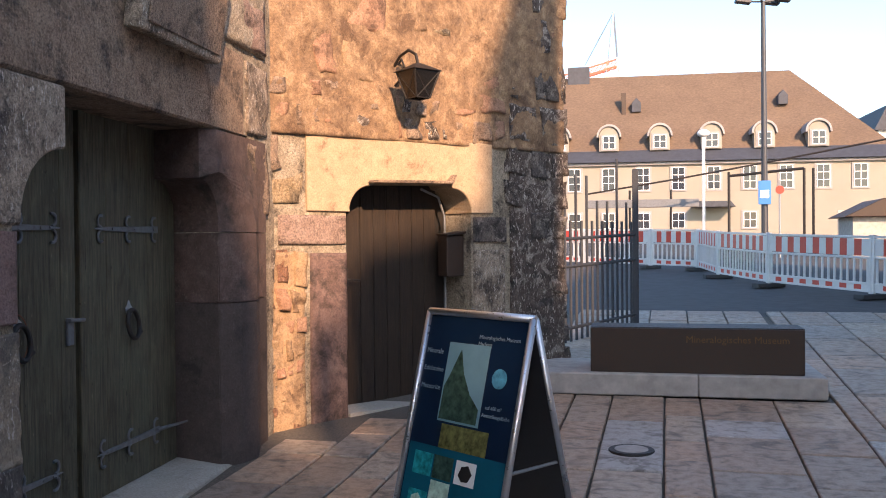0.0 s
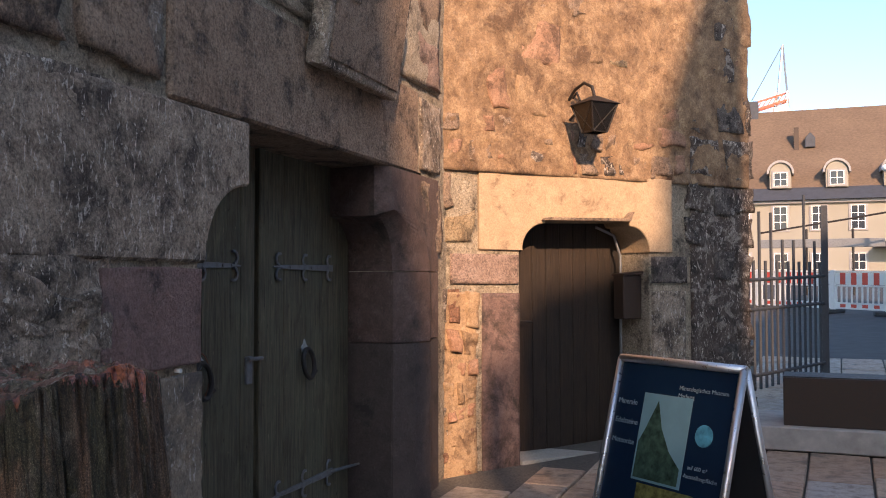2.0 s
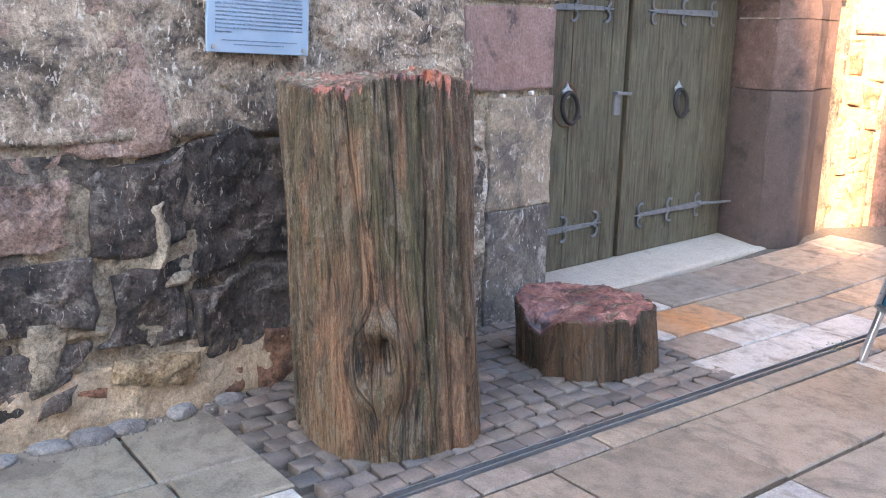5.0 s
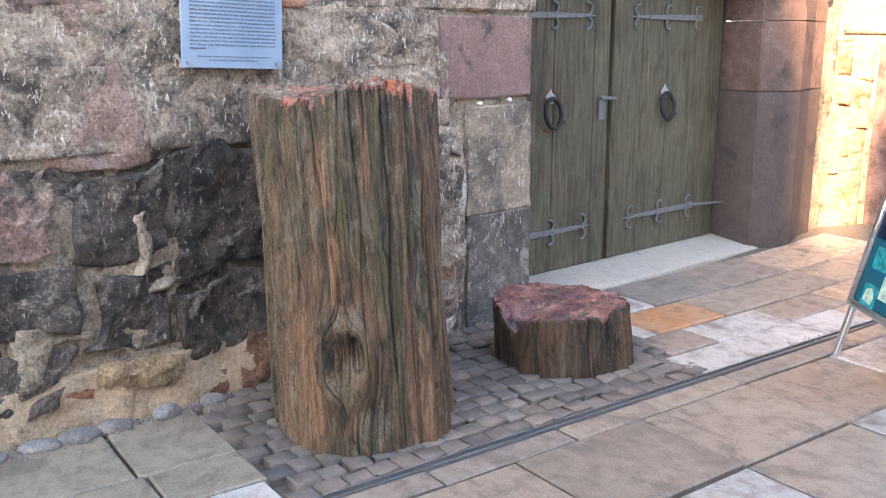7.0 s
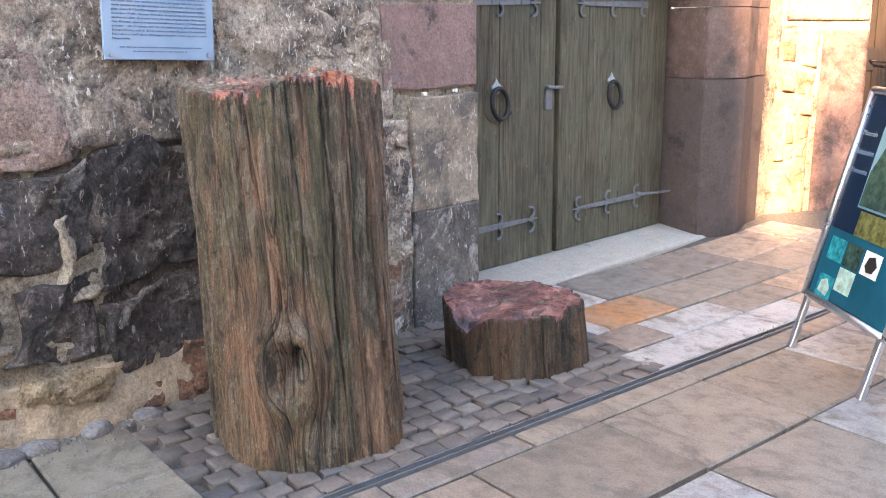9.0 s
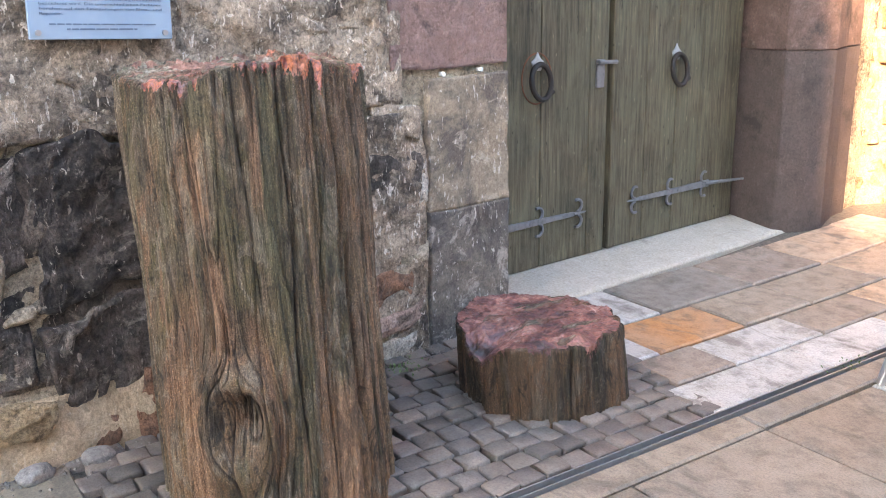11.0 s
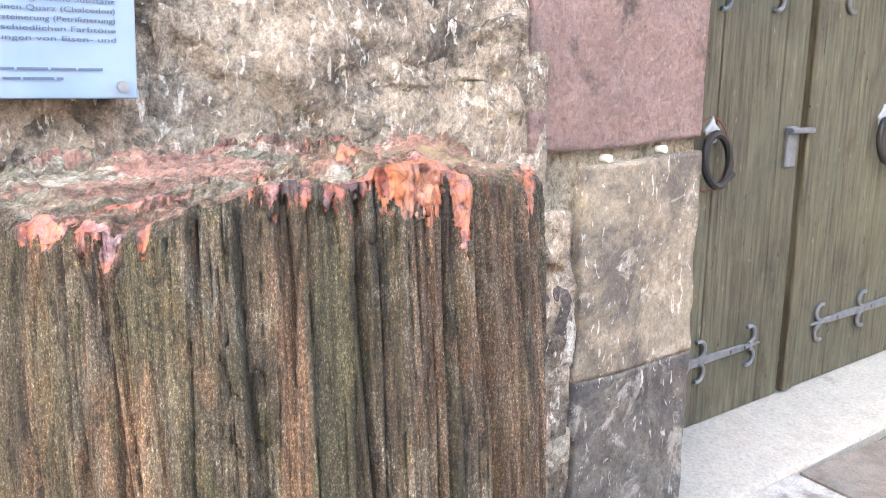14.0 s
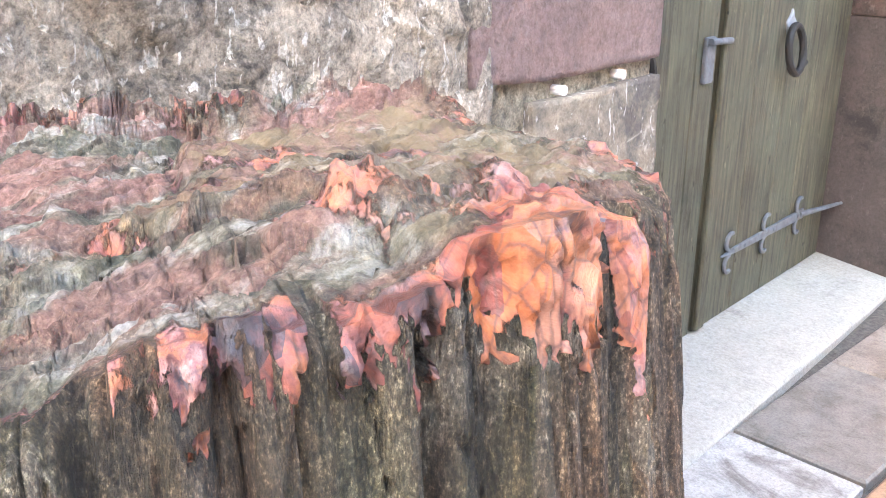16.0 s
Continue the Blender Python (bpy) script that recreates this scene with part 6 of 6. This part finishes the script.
# ---- construction barriers ----
def barrier(a, b):
    a, b = Vector((*a, float(ground_z(a[1])))), Vector((*b, float(ground_z(b[1]))))
    L = (b - a).length
    u = (b - a).normalized()
    n = Vector((0, 0, 1)).cross(u).normalized()
    m = Matrix((u, n, u.cross(n))).transposed().to_4x4()
    m.translation = a
    th = empty("barrier", "white plastic site barrier with red and white band", "barrier", "row of site barriers")
    for x in (0.03, L - 0.03):
        part("post", box(x - 0.03, x + 0.03, -0.03, 0.03, 0.02, 1.02, 0.008, None, m), WHITE_PLASTIC, th)
    for z0, z1 in ((0.08, 0.12), (0.2, 0.24), (0.62, 0.66), (0.96, 1.0)):
        part("rail", box(0.05, L - 0.05, -0.02, 0.02, z0, z1, 0.005, None, m), WHITE_PLASTIC, th)
    n_ = max(6, int(L / 0.15))
    for i in range(n_):
        x = 0.1 + (L - 0.2) * i / (n_ - 1)
        part("slat", box(x - 0.022, x + 0.022, -0.012, 0.012, 0.24, 0.62, 0.003, None, m), WHITE_PLASTIC, th)
    k = max(6, int(L / 0.18) // 2 * 2) + 1
    for band, z0, z1 in (("upper", 0.67, 0.95), ("lower", 0.12, 0.2)):
        for i in range(k):
            x0, x1 = 0.06 + (L - 0.12) * i / k, 0.06 + (L - 0.12) * (i + 1) / k
            part("stripe", box(x0 + 0.001, x1 - 0.001, -0.015, 0.015, z0, z1, 0, None, m), RED_FILM if i % 2 else WHITE_PLASTIC, th)
    part("foot", box(-0.1, 0.12, -0.3, 0.3, -0.02, 0.06, 0.01, None, m), ASPHALT, th)


ROUTE = [(-4.4, 28.2), (-2.5, 26.9), (-0.68, 25.5), (0.49, 24.55), (0.82, 21.9), (1.61, 19.37), (2.96, 17.06), (4.3, 15.2), (6.2, 14.9)]
for p, q in zip(ROUTE, ROUTE[1:]):
    barrier(p, q)

# ---- lamps and signs on the square ----
mast = empty("street_lamp", "tall grey lamp mast with four flat heads", "street lamp")
part("pole", rod((2.77, 31.7, 0.6), (2.75, 31.7, 9.0), 0.11, 12, None, 0.07), RAIL_STEEL, mast)
for dx, dy in ((-0.6, 0.1), (0.6, 0.15), (-0.25, -0.5), (0.3, 0.5)):
    part("arm", rod((2.75, 31.7, 8.98), (2.75 + dx, 31.7 + dy, 9.05), 0.03, 6), RAIL_STEEL, mast)
    part("head", box(-0.24, 0.24, -0.15, 0.15, -0.06, 0.05, 0.02, None, pose(2.75 + dx, 31.7 + dy, 9.05, 0, 8, 10)), RAIL_STEEL, mast)
SIGN_BLUE = plain("blue_sign_paint", (0.05, 0.2, 0.55), 0.4, 0.05)
sign = empty("blue_sign", "blue and white sign on the lamp mast", "sign")
part("plate", box(2.56, 2.94, 31.5, 31.54, 2.55, 3.3, 0.01), SIGN_BLUE, sign)
part("white_field", box(2.62, 2.88, 31.49, 31.499, 2.75, 3.0), WHITE, sign)
part("bracket", box(2.72, 2.78, 31.53, 31.65, 2.8, 3.1), STEEL, sign)
rsign = empty("round_sign", "red round traffic sign beside the mast", "sign")
bm = bmesh.new()
bmesh.ops.create_cone(bm, cap_ends=True, segments=24, radius1=0.13, radius2=0.13, depth=0.03, matrix=pose(3.2, 31.5, 3.0, 90))
part("disc", bm, RED_FILM, rsign)
part("post", rod((3.2, 31.55, 0.6), (3.2, 31.55, 3.3), 0.03), STEEL, rsign)
small_lamp = empty("street_lamp", "slim lamp post with a round white head", "street lamp")
part("pole", rod((1.12, 37.4, 0.7), (1.12, 37.4, 5.4), 0.06, 10), WHITE, small_lamp)
bm = bmesh.new()
bmesh.ops.create_uvsphere(bm, u_segments=16, v_segments=10, radius=0.2, matrix=pose(1.12, 37.4, 5.5) @ Matrix.Diagonal((1.2, 1.2, 0.75, 1)))
part("head", bm, WHITE, small_lamp, "", True)

# ---- site frames, hut and cable in front of the long building ----
frame_ = empty("scaffold", "dark steel pole frame on the building site", "scaffold")
for x, y in ((1.95, 36.0), (2.0, 36.6), (4.4, 35.0), (4.7, 35.0), (-1.6, 36.0), (-0.1, 36.0)):
    part("pole", rod((x, y, 0.7), (x, y, 3.9 if x > 0 else 3.3), 0.05, 6), BLACK_IRON, frame_)
part("beam", rod((1.95, 36.0, 3.75), (4.4, 35.0, 3.9), 0.05, 6), BLACK_IRON, frame_)
part("beam", box(-3.2, 0.9, 35.9, 36.1, 2.65, 2.95, 0.01), IRON, frame_)
tagged(part("cable", tube([(-3.0, 34, 3.1), (0, 34, 3.55), (3, 34, 4.05), (7, 33, 4.7), (12, 32, 5.6)], 0.035, 6), BLACK_IRON, None), "dark cable strung across the square", "cable")
hut = empty("site_hut", "low hut with a dark brown tented roof", "hut")
part("roof", prism([(4.9, 2.1), (9.0, 2.1), (7.6, 2.62), (6.0, 2.65)], 30.5, 33.5, 0.02), CORTEN, hut)
part("wall", box(5.2, 8.7, 30.8, 33.2, 0.6, 2.12), CONCRETE, hut)
heap = empty("site_fence", "grey sheet fence on the building site", "fence")
for i in range(5):
    part("panel", box(6.0 + i * 2.02, 8.0 + i * 2.02, 38.0, 38.1, 0.7, 2.5, 0.01), CONCRETE, heap)

# ---- long building across the square ----
BLD = pose(0, 60, 0, 0, 0, 3.5)
m_, nt_, b_ = material("brown_tile_roof", 0.85)
v_ = spot(nt_)
t1, t2 = cloud(nt_, v_, 0.5, 5), cloud(nt_, spot(nt_, (6, 1, 14)), 1.0, 4)
nt_.links.new(mix(nt_, 0.45, ramp(nt_, t1, [(0.3, (0.1, 0.07, 0.048)), (0.7, (0.15, 0.105, 0.07))]), ramp(nt_, t2, [(0.3, (0.07, 0.05, 0.035)), (0.7, (0.19, 0.13, 0.09))])), b_.inputs["Base Color"])
bump(nt_, b_, [(t2, 1.0)], 0.4, 0.05)
TILE = m_
SLATE = plain("dark_slate", (0.045, 0.05, 0.065), 0.7, 0.2, 3)
building = empty("long_building", "long cream plastered building with brown hipped roof and dormers", "building")
part("wall", box(-24, 13.6, 0, 13, 0.5, 6.2, 0, None, BLD), PLASTER, building)
part("cornice", box(-24.2, 13.8, -0.25, 13.2, 6.05, 6.25, 0.04, None, BLD), WINDOW_TRIM, building)


def roof_sheet(pts, mt, nm, label=""):
    bm = bmesh.new()
    for poly in pts:
        bm.faces.new([bm.verts.new(BLD @ Vector(p)) for p in poly])
    return part(nm, bm, mt, building, label)


roof_sheet([[(-24.5, -0.5, 6.25), (14.1, -0.5, 6.25), (13.3, 0.9, 7.1), (-24.5, 0.9, 7.1)], [(14.1, -0.5, 6.25), (14.1, 13.5, 6.25), (13.3, 12.1, 7.1), (13.3, 0.9, 7.1)]], SLATE, "lower_roof", "dark slate lower roof edge")
roof_sheet([[(-24.5, 0.9, 7.1), (13.3, 0.9, 7.1), (8.3, 6.5, 12.8), (-24.5, 6.5, 12.8)], [(13.3, 0.9, 7.1), (13.3, 12.1, 7.1), (8.3, 6.5, 12.8)], [(-24.5, 6.5, 12.8), (8.3, 6.5, 12.8), (13.3, 12.1, 7.1), (-24.5, 12.1, 7.1)]], TILE, "roof", "brown tiled hipped roof")


def casement(x, z0, z1, w, parent, m, rows=3):
    f = part("window", box(x - w / 2 - 0.12, x + w / 2 + 0.12, -0.06, 0.02, z0 - 0.12, z1 + 0.12, 0.01, None, m), WINDOW_TRIM, parent)
    part("pane", box(x - w / 2, x + w / 2, -0.075, -0.055, z0, z1, 0, None, m), GLASS_DARK, f)
    bm = None
    for xx in (x - w / 2 + 0.03, x, x + w / 2 - 0.03):
        bm = box(xx - 0.022, xx + 0.022, -0.11, -0.07, z0, z1, 0, bm, m)
    for i in range(rows + 1):
        zz = z0 + (z1 - z0) * i / rows
        bm = box(x - w / 2, x + w / 2, -0.105, -0.07, zz - 0.018, zz + 0.018, 0, bm, m)
    part("window_frame", bm, WHITE, f, "white glazing bars")


for i in range(-2, 10):
    X = -5.97 + 2.14 * i
    casement(X, 4.5, 5.88, 0.8, building, BLD)
    if i not in (4, 6, 7):
        casement(X, 2.1, 3.05, 0.8, building, BLD, 2)
part("porch_roof", prism([(1.2, 3.35), (3.7, 3.35), (3.4, 3.7), (1.5, 3.7)], -1.6, 0.0, 0.01, None, BLD), SLATE, building)
for k in range(7):
    X = -0.62 + 3.17 * (k - 3)
    D = BLD @ Matrix.Translation((X, 0.6, 7.05))
    dm = part("dormer", prism([(-0.62, 0)] + [(0.62, 0), (0.62, 0.95)] + arc(0, 0.95, 0.62, 0, 180, 10) + [(-0.62, 0.95)], 0.0, 2.4, 0, None, D), PLASTER, building, "cream dormer with rounded hood")
    part("hood", prism([(-0.78, 0.9), (-0.7, 0.9)] + arc(0, 0.93, 0.66, 180, 0, 12) + [(0.7, 0.9), (0.78, 0.9)] + arc(0, 0.95, 0.78, 0, 180, 12), -0.15, 2.4, 0, None, D), WINDOW_TRIM, dm)
    casement(0, 0.15, 0.95, 0.8, dm, D, 2)
for X, z in ((-1.98, 10.0), (7.33, 10.2)):
    part("roof_hatch", prism([(-0.3, 0), (0.3, 0), (0.3, 0.6), (0, 0.95), (-0.3, 0.6)], -0.2, 1.2, 0.02, None, BLD @ Matrix.Translation((X, 3.6, z - 0.1))), SLATE, building)
part("chimney", box(-2.95, -2.65, 3.5, 3.9, 9.6, 11.2, 0.01, None, BLD), CORTEN, building)
part("chimney", box(-6.6, -5.1, 6.0, 7.0, 12.2, 13.5, 0.02, None, BLD), SLATE, building)
far_house = empty("far_house", "white house with slate mansard behind the trees", "house")
part("wall", box(17.6, 31, 20, 30, 1, 10, 0, None, BLD), WHITE, far_house)
part("roof", prism([(17.2, 10), (31.4, 10), (30.4, 12.0), (18.2, 12.0)], 19.6, 30.4, 0, None, BLD), SLATE, far_house)
for i in range(4):
    casement(18.8 + i * 2.5, 8.0, 9.5, 1.0, far_house, BLD @ Matrix.Translation((0, 20, 0)))

# ---- tower crane far off ----
crane = empty("tower_crane", "distant tower crane with lattice mast and red jib", "crane")
base = Vector((-7.1, 122.8, 0))
bm = None
for dx, dy in ((-0.7, -0.7), (0.7, -0.7), (0.7, 0.7), (-0.7, 0.7)):
    bm = rod(base + Vector((dx, dy, 0)), base + Vector((dx, dy, 25)), 0.12, 5, bm)
for i in range(14):
    s_ = 1 if i % 2 else -1
    bm = rod(base + Vector((-0.7 * s_, -0.7, 10 + i)), base + Vector((0.7 * s_, -0.7, 11 + i)), 0.08, 4, bm)
part("mast", bm, WHITE, crane)
part("cab", box(-1.0, 0.9, -0.9, 0.9, 19.5, 23.0, 0.1, None, Matrix.Translation(base)), WHITE, crane)
bm = rod(base + Vector((-0.6, 0, 23)), base + Vector((0.2, 0, 31)), 0.14, 5)
bm = rod(base + Vector((0.8, 0, 23)), base + Vector((0.2, 0, 31)), 0.14, 5, bm)
bm = rod(base + Vector((0.2, 0, 31)), base + Vector((-3.5, -1, 24)), 0.06, 4, bm)
part("top_frame", bm, STEEL, crane)
bm = None
j0, j1 = base + Vector((0.8, 0, 24.2)), Vector((-13.5, 118.5, 21.5))
for off in ((0, 0, 0.7), (0, 0.6, -0.3), (0, -0.6, -0.3)):
    bm = rod(j0 + Vector(off), j1 + Vector(off), 0.14, 5, bm)
for i in range(12):
    a_, b2 = j0.lerp(j1, i / 12), j0.lerp(j1, (i + 1) / 12)
    bm = rod(a_ + Vector((0, 0, 0.7)), b2 + Vector((0, -0.6, -0.3)), 0.08, 4, bm)
part("jib", bm, plain("faded_red_paint", (0.5, 0.16, 0.1), 0.6), crane)
